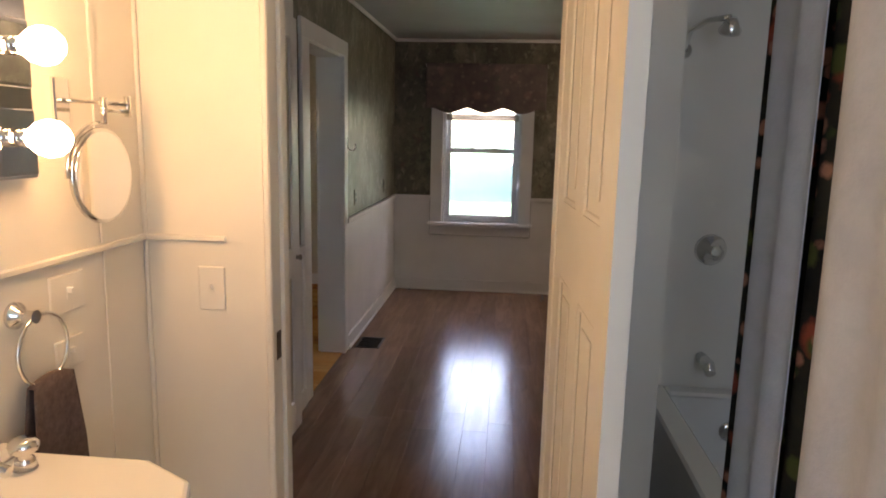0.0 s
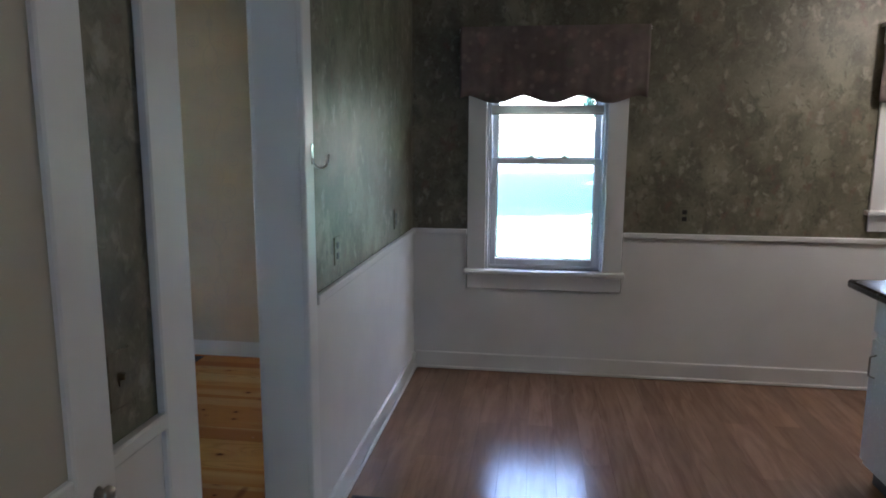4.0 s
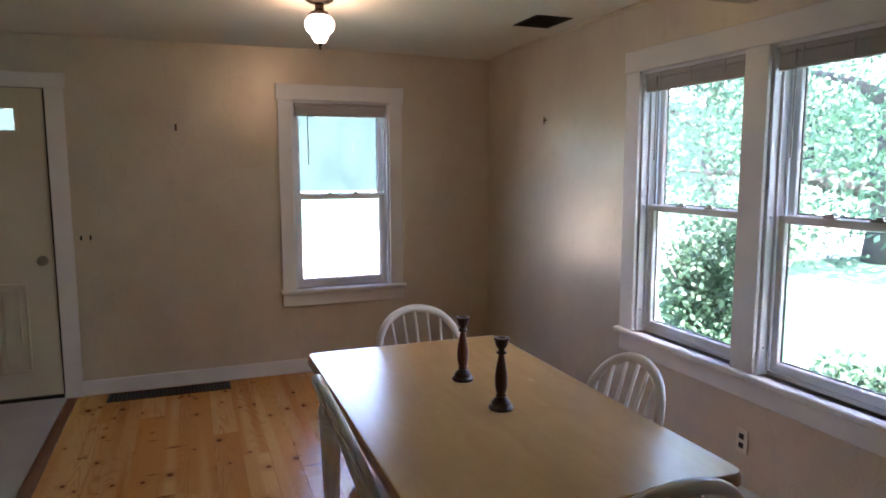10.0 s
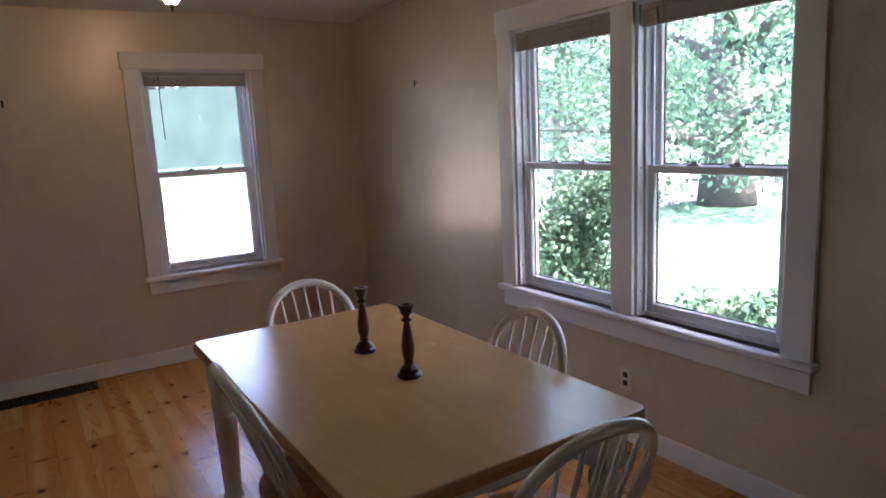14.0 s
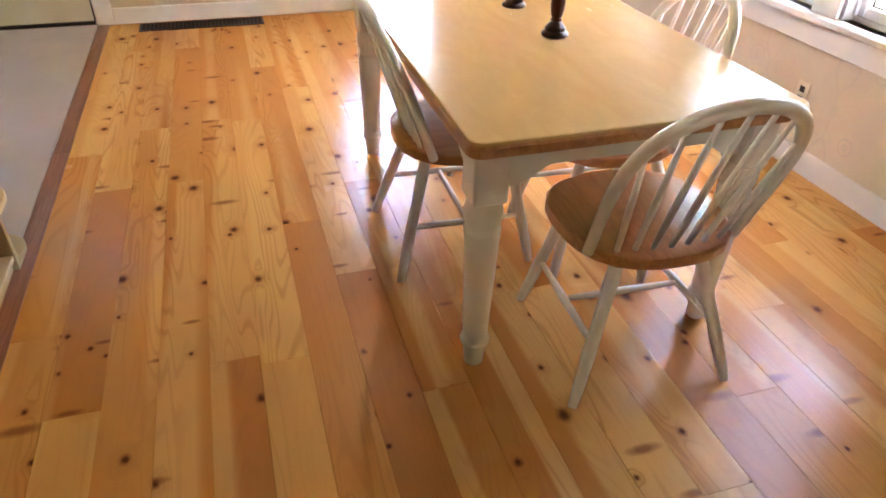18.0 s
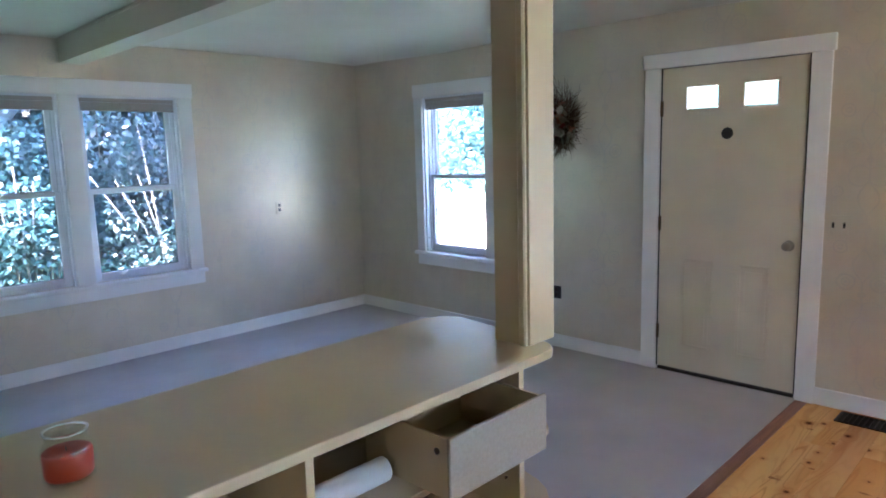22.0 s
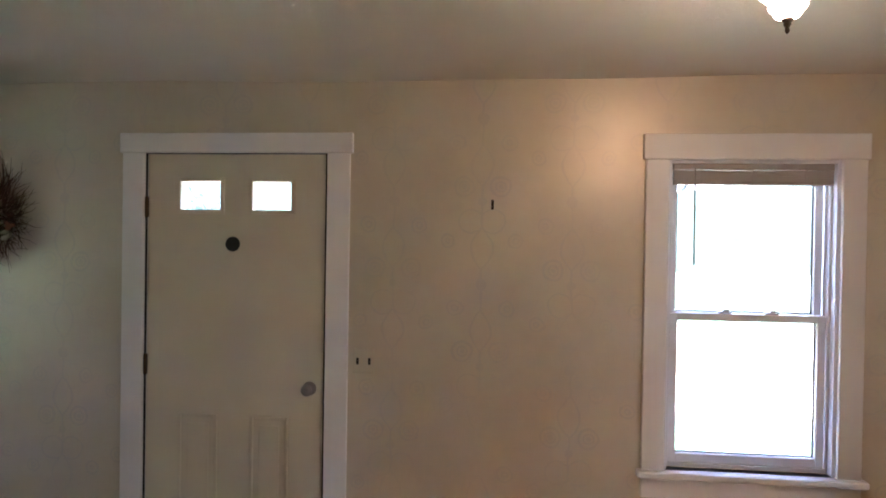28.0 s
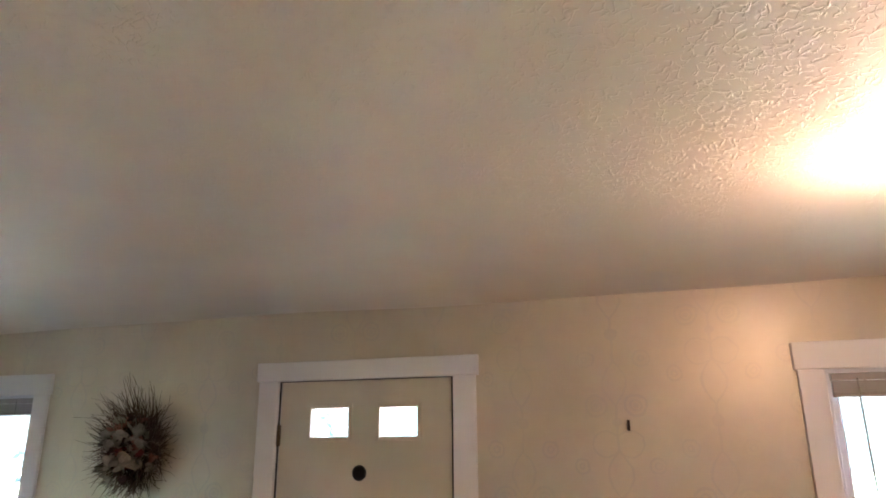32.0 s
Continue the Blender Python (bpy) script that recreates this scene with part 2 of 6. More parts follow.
def wallpaper_floral():
    """Mottled olive and taupe paper: leafy blotches, rust and pale blossoms."""
    m, nt, b = shader("floral_paper", (0.2, 0.2, 0.13), 0.5)
    pos = nt.nodes.new("ShaderNodeNewGeometry").outputs["Position"]
    warp = node(nt, "ShaderNodeTexNoise", Scale=14.0, Detail=4.0, Roughness=0.6)
    nt.links.new(pos, warp.inputs["Vector"])
    bent = nt.nodes.new("ShaderNodeVectorMath")
    bent.operation = "MULTIPLY_ADD"
    nt.links.new(warp.outputs["Color"], bent.inputs[0])
    bent.inputs[1].default_value = (0.12, 0.12, 0.12)
    nt.links.new(where(nt, (1, 1, 0.6)), bent.inputs[2])
    bent = bent.outputs[0]

    def blobs(scale, low, high):
        vor = node(nt, "ShaderNodeTexVoronoi", Scale=scale)
        nt.links.new(bent, vor.inputs["Vector"])
        pick = calc(nt, "FRACT", calc(nt, "MULTIPLY", vor.outputs["Color"], 5.77))
        return ramp(nt, vor.outputs["Distance"], (low, (1, 1, 1)), (high, (0, 0, 0))), pick

    big = noisy(nt, pos, 3.2, 5, 0.6, 0.4)
    fine = noisy(nt, pos, 60, 4, 0.6)
    stroke = noisy(nt, where(nt, (1, 1, 0.75)), 20, 4, 0.65, 0.9)
    c = ramp(nt, big, (0.33, (0.085, 0.078, 0.050)), (0.5, (0.145, 0.132, 0.088)), (0.68, (0.235, 0.215, 0.150)))
    for scale, low, high, keep, colour, amount in ((5.0, 0.15, 0.55, 0.4, (0.30, 0.295, 0.205), 0.6), (8.0, 0.15, 0.48, 0.5, (0.060, 0.060, 0.034), 0.7), (14.0, 0.12, 0.42, 0.66, (0.17, 0.085, 0.060), 0.55), (17.0, 0.12, 0.42, 0.58, (0.37, 0.355, 0.275), 0.6), (24.0, 0.10, 0.38, 0.55, (0.070, 0.066, 0.040), 0.55)):
        shape, pick = blobs(scale, low, high)
        c = blend(nt, calc(nt, "MULTIPLY", calc(nt, "MULTIPLY", shape, calc(nt, "GREATER_THAN", pick, keep)), amount), c, colour)
    c = blend(nt, calc(nt, "MULTIPLY", ramp(nt, stroke, (0.56, (0, 0, 0)), (0.66, (1, 1, 1))), 0.28), c, (0.33, 0.32, 0.24))
    c = blend(nt, calc(nt, "MULTIPLY", ramp(nt, stroke, (0.34, (1, 1, 1)), (0.42, (0, 0, 0))), 0.6), c, (0.055, 0.050, 0.030))
    c = blend(nt, 0.10, c, ramp(nt, fine, (0.3, (0.09, 0.08, 0.05)), (0.7, (0.36, 0.34, 0.26))))
    nt.links.new(c, b.inputs["Base Color"])
    relief(nt, b, fine, 0.12, 0.001)
    return m


def ceiling_paper():
    """Off-white painted ceiling paper, embossed with small scrolls."""
    m, nt, b = shader("embossed_ceiling", (0.70, 0.66, 0.58), 0.55)
    v = where(nt)
    warp = node(nt, "ShaderNodeTexNoise", Scale=26.0, Detail=2.0)
    nt.links.new(v, warp.inputs["Vector"])
    v2 = nt.nodes.new("ShaderNodeVectorMath")
    v2.operation = "MULTIPLY_ADD"
    nt.links.new(warp.outputs["Color"], v2.inputs[0])
    v2.inputs[1].default_value = (0.05, 0.05, 0.0)
    nt.links.new(v, v2.inputs[2])
    vor = node(nt, "ShaderNodeTexVoronoi", Scale=44.0)
    vor.feature = "DISTANCE_TO_EDGE"
    nt.links.new(v2.outputs[0], vor.inputs["Vector"])
    ridge = ramp(nt, vor.outputs["Distance"], (0.02, (1, 1, 1)), (0.09, (0, 0, 0)))
    cut = calc(nt, "GREATER_THAN", noisy(nt, v, 34, 1), 0.47)
    h = calc(nt, "ADD", calc(nt, "MULTIPLY", ridge, cut), calc(nt, "MULTIPLY", noisy(nt, v, 60, 3), 0.15))
    relief(nt, b, h, 0.42, 0.003)
    nt.links.new(ramp(nt, noisy(nt, v, 1.5, 4), (0.3, (0.72, 0.675, 0.58)), (0.7, (0.78, 0.74, 0.65))), b.inputs["Base Color"])
    return m


def pine():
    """Varnished knotty pine: every board has its own tone, cathedral grain, round and spike knots."""
    m, nt, b = shader("knotty_pine", (0.5, 0.28, 0.1), 0.28, spec=0.17)
    rnd = nt.nodes.new("ShaderNodeObjectInfo").outputs["Random"]
    pos = nt.nodes.new("ShaderNodeNewGeometry").outputs["Position"]
    off = nt.nodes.new("ShaderNodeCombineXYZ")
    nt.links.new(calc(nt, "MULTIPLY", rnd, 37.0), off.inputs[0])
    nt.links.new(calc(nt, "MULTIPLY", rnd, 11.0), off.inputs[2])
    add = nt.nodes.new("ShaderNodeVectorMath")
    add.operation = "ADD"
    nt.links.new(pos, add.inputs[0])
    nt.links.new(off.outputs[0], add.inputs[1])
    v = add.outputs[0]

    def stretched(sx, sy):
        mp = nt.nodes.new("ShaderNodeMapping")
        mp.inputs["Scale"].default_value = (sx, sy, 1)
        nt.links.new(v, mp.inputs["Vector"])
        return mp.outputs["Vector"]

    def pick(colour, factor):
        return calc(nt, "FRACT", calc(nt, "MULTIPLY", colour, factor))

    def knots(sx, sy, keep, least, most):
        """How far inside a knot (1 at its heart, 0 at its rim), and a wider halo round it."""
        vor = node(nt, "ShaderNodeTexVoronoi", Scale=1.0)
        vor.voronoi_dimensions = "2D"
        nt.links.new(stretched(sx, sy), vor.inputs["Vector"])
        here = calc(nt, "GREATER_THAN", pick(vor.outputs["Color"], 7.31), keep)
        dice = pick(vor.outputs["Color"], 13.7)
        size = calc(nt, "MULTIPLY_ADD", calc(nt, "MULTIPLY", dice, dice), most - least, least)
        d = calc(nt, "ADD", vor.outputs["Distance"], calc(nt, "MULTIPLY", calc(nt, "SUBTRACT", noisy(nt, v, 55, 3), 0.5), 0.07))
        q = calc(nt, "DIVIDE", d, size)
        core = ramp(nt, q, (0.35, (1, 1, 1)), (1.0, (0, 0, 0)))
        halo = ramp(nt, calc(nt, "MULTIPLY", q, 0.35), (0.3, (1, 1, 1)), (1.0, (0, 0, 0)))
        return calc(nt, "MULTIPLY", core, here), calc(nt, "MULTIPLY", halo, here), q

    knot, halo, q = knots(4.6, 6.0, 0.42, 0.055, 0.185)
    spike, haze, _ = knots(13.0, 4.0, 0.91, 0.14, 0.40)
    swell = noisy(nt, stretched(0.55, 5.0), 1.5, 1.5, 0.4, 0.35)
    swell = calc(nt, "ADD", swell, calc(nt, "MULTIPLY", halo, 0.06))
    rings = calc(nt, "SINE", calc(nt, "MULTIPLY", swell, 110.0))
    rings = ramp(nt, rings, (0.35, (0, 0, 0)), (0.95, (1, 1, 1)))
    some = ramp(nt, noisy(nt, stretched(0.5, 6.0), 1.0, 2, 0.5), (0.42, (0.12, 0.12, 0.12)), (0.66, (1, 1, 1)))
    fine = noisy(nt, stretched(3.0, 150.0), 1.6, 3, 0.6)
    tone = ramp(nt, rnd, (0.0, (0.43, 0.155, 0.040)), (0.25, (0.55, 0.225, 0.058)), (0.6, (0.63, 0.295, 0.080)), (1.0, (0.72, 0.40, 0.13)))
    sap = ramp(nt, noisy(nt, stretched(0.22, 8.0), 1.0, 1, 0.3), (0.52, (0, 0, 0)), (0.60, (1, 1, 1)))
    tone = blend(nt, calc(nt, "MULTIPLY", sap, 0.55), tone, (0.78, 0.48, 0.17))
    blush = ramp(nt, noisy(nt, stretched(0.8, 2.5), 1.3, 3, 0.5), (0.45, (0, 0, 0)), (0.75, (1, 1, 1)))
    tone = blend(nt, calc(nt, "MULTIPLY", blush, 0.35), tone, (0.52, 0.20, 0.055))
    c = blend(nt, calc(nt, "MULTIPLY", calc(nt, "MULTIPLY", rings, some), 0.46), tone, (0.36, 0.135, 0.036))
    c = blend(nt, calc(nt, "MULTIPLY", fine, 0.16), c, (0.46, 0.20, 0.06))
    c = blend(nt, calc(nt, "MULTIPLY", halo, 0.38), c, (0.42, 0.16, 0.045))
    c = blend(nt, calc(nt, "MULTIPLY", spike, 0.75), c, (0.20, 0.065, 0.025))
    c = blend(nt, calc(nt, "MULTIPLY", knot, 0.92), c, ramp(nt, q, (0.2, (0.07, 0.022, 0.012)), (0.9, (0.27, 0.085, 0.03))))
    nt.links.new(c, b.inputs["Base Color"])
    nt.links.new(calc(nt, "MULTIPLY_ADD", noisy(nt, pos, 5, 2), 0.10, 0.20), b.inputs["Roughness"])
    relief(nt, b, fine, 0.05, 0.001)
    return m


def wood(name, light, dark, rough, stretch=(2, 24, 24), rnd_tone=0.0, object_space=True):
    m, nt, b = shader(name, light, rough)
    v = where(nt, stretch, object_space)
    grain = noisy(nt, v, 2.0, 5, 0.6, 1.0)
    fine = noisy(nt, v, 9.0, 3)
    c = ramp(nt, grain, (0.35, dark), (0.62, light))
    c = blend(nt, calc(nt, "MULTIPLY", fine, 0.3), c, dark)
    if rnd_tone:
        rnd = nt.nodes.new("ShaderNodeObjectInfo").outputs["Random"]
        c = blend(nt, calc(nt, "MULTIPLY", rnd, rnd_tone), c, tuple(x * 0.5 for x in dark))
    nt.links.new(c, b.inputs["Base Color"])
    nt.links.new(calc(nt, "MULTIPLY_ADD", fine, 0.18, rough - 0.08), b.inputs["Roughness"])
    relief(nt, b, grain, 0.06, 0.001)
    return m


def carpet_mat():
    m, nt, b = shader("carpet", (0.42, 0.39, 0.37), 0.95, spec=0.15)
    v = where(nt)
    fine = noisy(nt, v, 260, 3, 0.7)
    big = noisy(nt, v, 2.4, 4)
    c = blend(nt, 0.45, ramp(nt, fine, (0.3, (0.37, 0.35, 0.36)), (0.7, (0.59, 0.57, 0.58))), ramp(nt, big, (0.3, (0.40, 0.38, 0.385)), (0.7, (0.55, 0.525, 0.53))))
    nt.links.new(c, b.inputs["Base Color"])
    relief(nt, b, fine, 0.7, 0.006)
    return m


def glass_mat(name="clear_glass", colour=(1, 1, 1), rough=0.0, ior=1.45):
    m, nt, b = shader(name, colour, rough)
    b.inputs["Transmission Weight"].default_value = 1.0
    b.inputs["IOR"].default_value = ior
    return m


def thin_glass():
    """Clear thin-walled jar glass: see-through with a faint gloss."""
    m, nt, b = shader("jar_glass", (1, 1, 1), 0.03)
    tr = nt.nodes.new("ShaderNodeBsdfTransparent")
    tr.inputs["Color"].default_value = (0.97, 0.98, 0.975, 1)
    gl = nt.nodes.new("ShaderNodeBsdfGlossy")
    gl.inputs["Roughness"].default_value = 0.03
    mx = nt.nodes.new("ShaderNodeMixShader")
    mx.inputs[0].default_value = 0.05
    nt.links.new(tr.outputs[0], mx.inputs[1])
    nt.links.new(gl.outputs[0], mx.inputs[2])
    nt.links.new(mx.outputs[0], nt.nodes["Material Output"].inputs["Surface"])
    nt.nodes.remove(b)
    return m


def glowing(name, colour, strength):
    m, nt, b = shader(name, colour, 0.4)
    b.inputs["Emission Color"].default_value = (*colour, 1)
    b.inputs["Emission Strength"].default_value = strength
    return m


def foliage(name, dark, light):
    m, nt, b = shader(name, light, 0.55)
    rnd = nt.nodes.new("ShaderNodeNewGeometry").outputs["Random Per Island"]
    nt.links.new(ramp(nt, rnd, (0.0, dark), (1.0, light)), b.inputs["Base Color"])
    tr = nt.nodes.new("ShaderNodeBsdfTranslucent")
    nt.links.new(ramp(nt, rnd, (0.0, light), (1.0, tuple(min(1, 1.5 * c) for c in light))), tr.inputs["Color"])
    mx = nt.nodes.new("ShaderNodeMixShader")
    mx.inputs[0].default_value = 0.35
    nt.links.new(b.outputs[0], mx.inputs[1])
    nt.links.new(tr.outputs[0], mx.inputs[2])
    nt.links.new(mx.outputs[0], nt.nodes["Material Output"].inputs["Surface"])
    return m


def cloth(name, colour, dark, scale=40, spec=0.2):
    m, nt, b = shader(name, colour, 0.9, spec=spec)
    v = where(nt)
    nt.links.new(ramp(nt, noisy(nt, v, scale, 5, 0.65), (0.3, dark), (0.7, colour)), b.inputs["Base Color"])
    relief(nt, b, noisy(nt, v, scale * 8, 2), 0.4, 0.002)
    return m


def printed_cloth():
    """Mauve-taupe cotton with a faded print of rose and sage sprays."""
    m, nt, b = shader("mauve_valance", (0.22, 0.17, 0.155), 0.9, spec=0.2)
    pos = nt.nodes.new("ShaderNodeNewGeometry").outputs["Position"]
    c = ramp(nt, noisy(nt, pos, 6, 4, 0.6), (0.35, (0.155, 0.122, 0.115)), (0.65, (0.235, 0.185, 0.165)))
    for scale, keep, colour, amount in ((9.0, 0.5, (0.30, 0.20, 0.18), 0.6), (13.0, 0.55, (0.15, 0.15, 0.115), 0.55), (21.0, 0.6, (0.34, 0.27, 0.235), 0.5)):
        vor = node(nt, "ShaderNodeTexVoronoi", Scale=scale)
        nt.links.new(pos, vor.inputs["Vector"])
        shape = ramp(nt, calc(nt, "ADD", vor.outputs["Distance"], calc(nt, "MULTIPLY", noisy(nt, pos, 45, 3), 0.35)), (0.38, (1, 1, 1)), (0.62, (0, 0, 0)))
        some = calc(nt, "GREATER_THAN", calc(nt, "FRACT", calc(nt, "MULTIPLY", vor.outputs["Color"], 6.1)), keep)
        c = blend(nt, calc(nt, "MULTIPLY", calc(nt, "MULTIPLY", shape, some), amount), c, colour)
    nt.links.new(c, b.inputs["Base Color"])
    relief(nt, b, noisy(nt, pos, 300, 2), 0.3, 0.001)
    return m


def floral_curtain():
    """Black curtain cloth strewn with red and rose blooms and green leaves."""
    m, nt, b = shader("dark_floral_cloth", (0.02, 0.02, 0.02), 0.85, spec=0.2)
    pos = nt.nodes.new("ShaderNodeNewGeometry").outputs["Position"]
    c = ramp(nt, noisy(nt, pos, 9, 3), (0.4, (0.012, 0.012, 0.012)), (0.6, (0.03, 0.028, 0.022)))
    for scale, keep, colour in ((11.0, 0.45, (0.30, 0.07, 0.045)), (17.0, 0.5, (0.07, 0.09, 0.03)), (24.0, 0.6, (0.42, 0.20, 0.15))):
        vor = node(nt, "ShaderNodeTexVoronoi", Scale=scale)
        nt.links.new(pos, vor.inputs["Vector"])
        shape = ramp(nt, calc(nt, "ADD", vor.outputs["Distance"], calc(nt, "MULTIPLY", noisy(nt, pos, 70, 3), 0.25)), (0.40, (1, 1, 1)), (0.55, (0, 0, 0)))
        pick = calc(nt, "GREATER_THAN", calc(nt, "FRACT", calc(nt, "MULTIPLY", vor.outputs["Color"], 6.1)), keep)
        c = blend(nt, calc(nt, "MULTIPLY", shape, pick), c, colour)
    nt.links.new(c, b.inputs["Base Color"])
    relief(nt, b, noisy(nt, pos, 300, 2), 0.3, 0.001)
    return m


CREAM = wallpaper_cream()
FLORAL = wallpaper_floral()
EMBOSSED = ceiling_paper()
PINE = pine()
TRIM = painted("white_trim_paint", (0.80, 0.79, 0.77), 0.38)
DOOR_PAINT = painted("cream_door_paint", (0.66, 0.59, 0.44), 0.45)
BEIGE_PAINT = painted("yellowed_cream_paint", (0.60, 0.475, 0.285), 0.4)
WAINSCOT = painted("white_wainscot", (0.74, 0.73, 0.71), 0.45)
BATH_PAINT = painted("bathroom_cream_paint", (0.78, 0.74, 0.66), 0.45)
CLOSET_PANEL = painted("taupe_panel", (0.52, 0.48, 0.39), 0.5)
KITCHEN_CEIL = painted("kitchen_ceiling_paint", (0.60, 0.60, 0.60), 0.6)
CARPET = carpet_mat()
LAMINATE = wood("brown_laminate", (0.34, 0.195, 0.12), (0.23, 0.125, 0.075), 0.2, (9, 1.1, 9), 0.4, False)
BORDER_WOOD = wood("red_border_board", (0.33, 0.13, 0.06), (0.19, 0.07, 0.035), 0.3, (1.5, 24, 24), 0.2, False)
MAPLE = wood("honey_maple", (0.60, 0.365, 0.15), (0.545, 0.32, 0.125), 0.22, (1.6, 5, 5))
OAK = wood("oak_seat", (0.52, 0.24, 0.085), (0.38, 0.155, 0.05), 0.3, (3, 22, 22))
WHITE_WOOD = painted("white_furniture_paint", (0.82, 0.77, 0.68), 0.35)
DARK_WOOD = wood("dark_turned_wood", (0.10, 0.04, 0.02), (0.03, 0.012, 0.008), 0.35, (14, 14, 5))
RED_WOOD = wood("red_stained_wood", (0.20, 0.055, 0.022), (0.11, 0.028, 0.012), 0.35, (14, 14, 3))
BLACK_METAL = metal("dark_register_metal", (0.05, 0.04, 0.035), 0.5)
BLACK = painted("black_plastic", (0.015, 0.014, 0.014), 0.4, 0.02, 0.05)
HOLLOW = painted("dark_duct", (0.012, 0.010, 0.009), 0.8, 0.02, 0.05)
CHROME = metal("chrome", (0.78, 0.77, 0.75), 0.08)
STEEL = metal("satin_nickel", (0.30, 0.275, 0.24), 0.28)
BRONZE = metal("dark_bronze", (0.10, 0.07, 0.048), 0.38)
MIRROR = metal("mirror_silver", (0.92, 0.92, 0.92), 0.01)
VINYL = painted("white_vinyl_sash", (0.72, 0.74, 0.78), 0.35)
BLIND = painted("taupe_blind", (0.36, 0.33, 0.31), 0.5)
GLASS = glass_mat()
JAR_GLASS = thin_glass()
OUTLET = painted("ivory_plate", (0.72, 0.66, 0.52), 0.35, 0.03)
WHITE_PLATE = painted("white_plate", (0.75, 0.72, 0.66), 0.35, 0.03)
PORCELAIN = painted("porcelain", (0.80, 0.78, 0.73), 0.12, 0.02, 0.03)
APPLIANCE = painted("white_enamel", (0.72, 0.70, 0.66), 0.25, 0.03, 0.06)
COUNTER_DARK = painted("dark_worktop", (0.035, 0.03, 0.03), 0.25, 0.2, 0.05)
TOWEL = cloth("taupe_towel", (0.15, 0.11, 0.10), (0.085, 0.06, 0.055), 60)
VALANCE = printed_cloth()
# white liner; dim blue daylight is put into its colour
LINER = cloth("daylight_tinted_liner", (0.48, 0.52, 0.60), (0.40, 0.44, 0.52), 12)
FLORAL_CLOTH = floral_curtain()
DRAWER_CLOTH = cloth("grey_drawer_fabric", (0.39, 0.335, 0.25), (0.33, 0.28, 0.205), 90)
WAX = painted("red_orange_wax", (0.42, 0.030, 0.006), 0.45, 0.05)
PAPER_ROLL = painted("white_paper", (0.72, 0.70, 0.66), 0.7)


# ---- walls ----
def wall_cells(bm, axis, a0, a1, u0, u1, z0, z1, holes=()):
    """A wall from a0 to a1 across axis ('x' or 'y'), from u0 to u1 along it, with openings (u, u, z, z) right through."""
    us = sorted({u0, u1, *(h[0] for h in holes), *(h[1] for h in holes)})
    zs = sorted({z0, z1, *(h[2] for h in holes), *(h[3] for h in holes)})
    for ua, ub in zip(us, us[1:]):
        for za, zb in zip(zs, zs[1:]):
            um, zm = (ua + ub) / 2, (za + zb) / 2
            if any(h[0] < um < h[1] and h[2] < zm < h[3] for h in holes):
                continue
            if axis == "x":
                box(bm, a0, a1, ua, ub, za, zb)
            else:
                box(bm, ua, ub, a0, a1, za, zb)
    return bm


WIN_Z0, WIN_Z1, Y_TUB = 0.64, 2.03, 2.50
WEST_HOLES = [(4.915, 5.655, WIN_Z0, WIN_Z1), (0.195, 0.935, WIN_Z0, WIN_Z1), (2.455, 3.375, 0.0, 2.06)]
NORTH_HOLES = [(-4.41, -3.68, WIN_Z0, WIN_Z1 + 0.02), (-3.56, -2.83, WIN_Z0, WIN_Z1 + 0.02)]
SOUTH_HOLES = [(-4.54, -3.795, WIN_Z0, WIN_Z1), (-3.675, -2.93, WIN_Z0, WIN_Z1)]
KITCHEN_HOLES = [(-0.41, 0.33, WIN_Z0 + 0.03, WIN_Z1), (1.94, 2.54, WIN_Z0 + 0.45, WIN_Z1)]
OPENING = (3.66, 4.468, 0.0, 1.985)

structure("wall_west", wall_cells(bmesh.new(), "x", X_WEST - WALL_T, X_WEST, Y_SOUTH - WALL_T, Y_NORTH + WALL_T, -0.1, 2.6, WEST_HOLES), CREAM, "cream scroll-patterned wallpaper wall with front door and two windows", "wall")
structure("wall_north", wall_cells(bmesh.new(), "y", Y_NORTH, Y_NORTH + WALL_T, X_WEST, X_PART, -0.1, 2.6, NORTH_HOLES), CREAM, "cream scroll-patterned wallpaper wall behind the dining table", "wall")
structure("wall_south", wall_cells(bmesh.new(), "y", Y_SOUTH - WALL_T, Y_SOUTH, X_WEST, X_PART + 0.078, -0.1, 2.6, SOUTH_HOLES), CREAM, "cream wallpapered living room wall with a pair of windows", "wall")
structure("wall_partition", wall_cells(bmesh.new(), "x", X_PART, X_PART + 0.078, Y_SOUTH, Y_NORTH, 0.0, 2.6, [OPENING]), CREAM, "cream papered partition wall beside the kitchen opening", "wall")
structure("wall_kitchen_west", wall_cells(bmesh.new(), "x", X_PART + 0.078, X_KIT, Y_KITS, Y_NORTH, 0.0, 2.6, [OPENING]), FLORAL, "olive floral wallpaper wall above white wainscot", "wall")
structure("wall_kitchen_north", wall_cells(bmesh.new(), "y", Y_NORTH, Y_NORTH + WALL_T, X_PART, X_EAST + 0.1, -0.1, 2.6, KITCHEN_HOLES), FLORAL, "olive floral wallpaper kitchen wall with a window", "wall")
structure("wall_kitchen_east", wall_cells(bmesh.new(), "x", X_EAST, X_EAST + 0.1, 0.0, Y_NORTH, -0.1, 2.6), FLORAL, "olive floral wallpaper end wall of the kitchen", "wall")
BATH_DOOR = (-0.44, 0.352, 0.0, 2.03)
structure("wall_kitchen_south", wall_cells(bmesh.new(), "y", Y_BATH + 0.055, Y_KITS, X_PART + 0.078, 0.575, 0.0, 2.6, [BATH_DOOR]), WAINSCOT, "plain white kitchen wall beside the bathroom door", "wall")
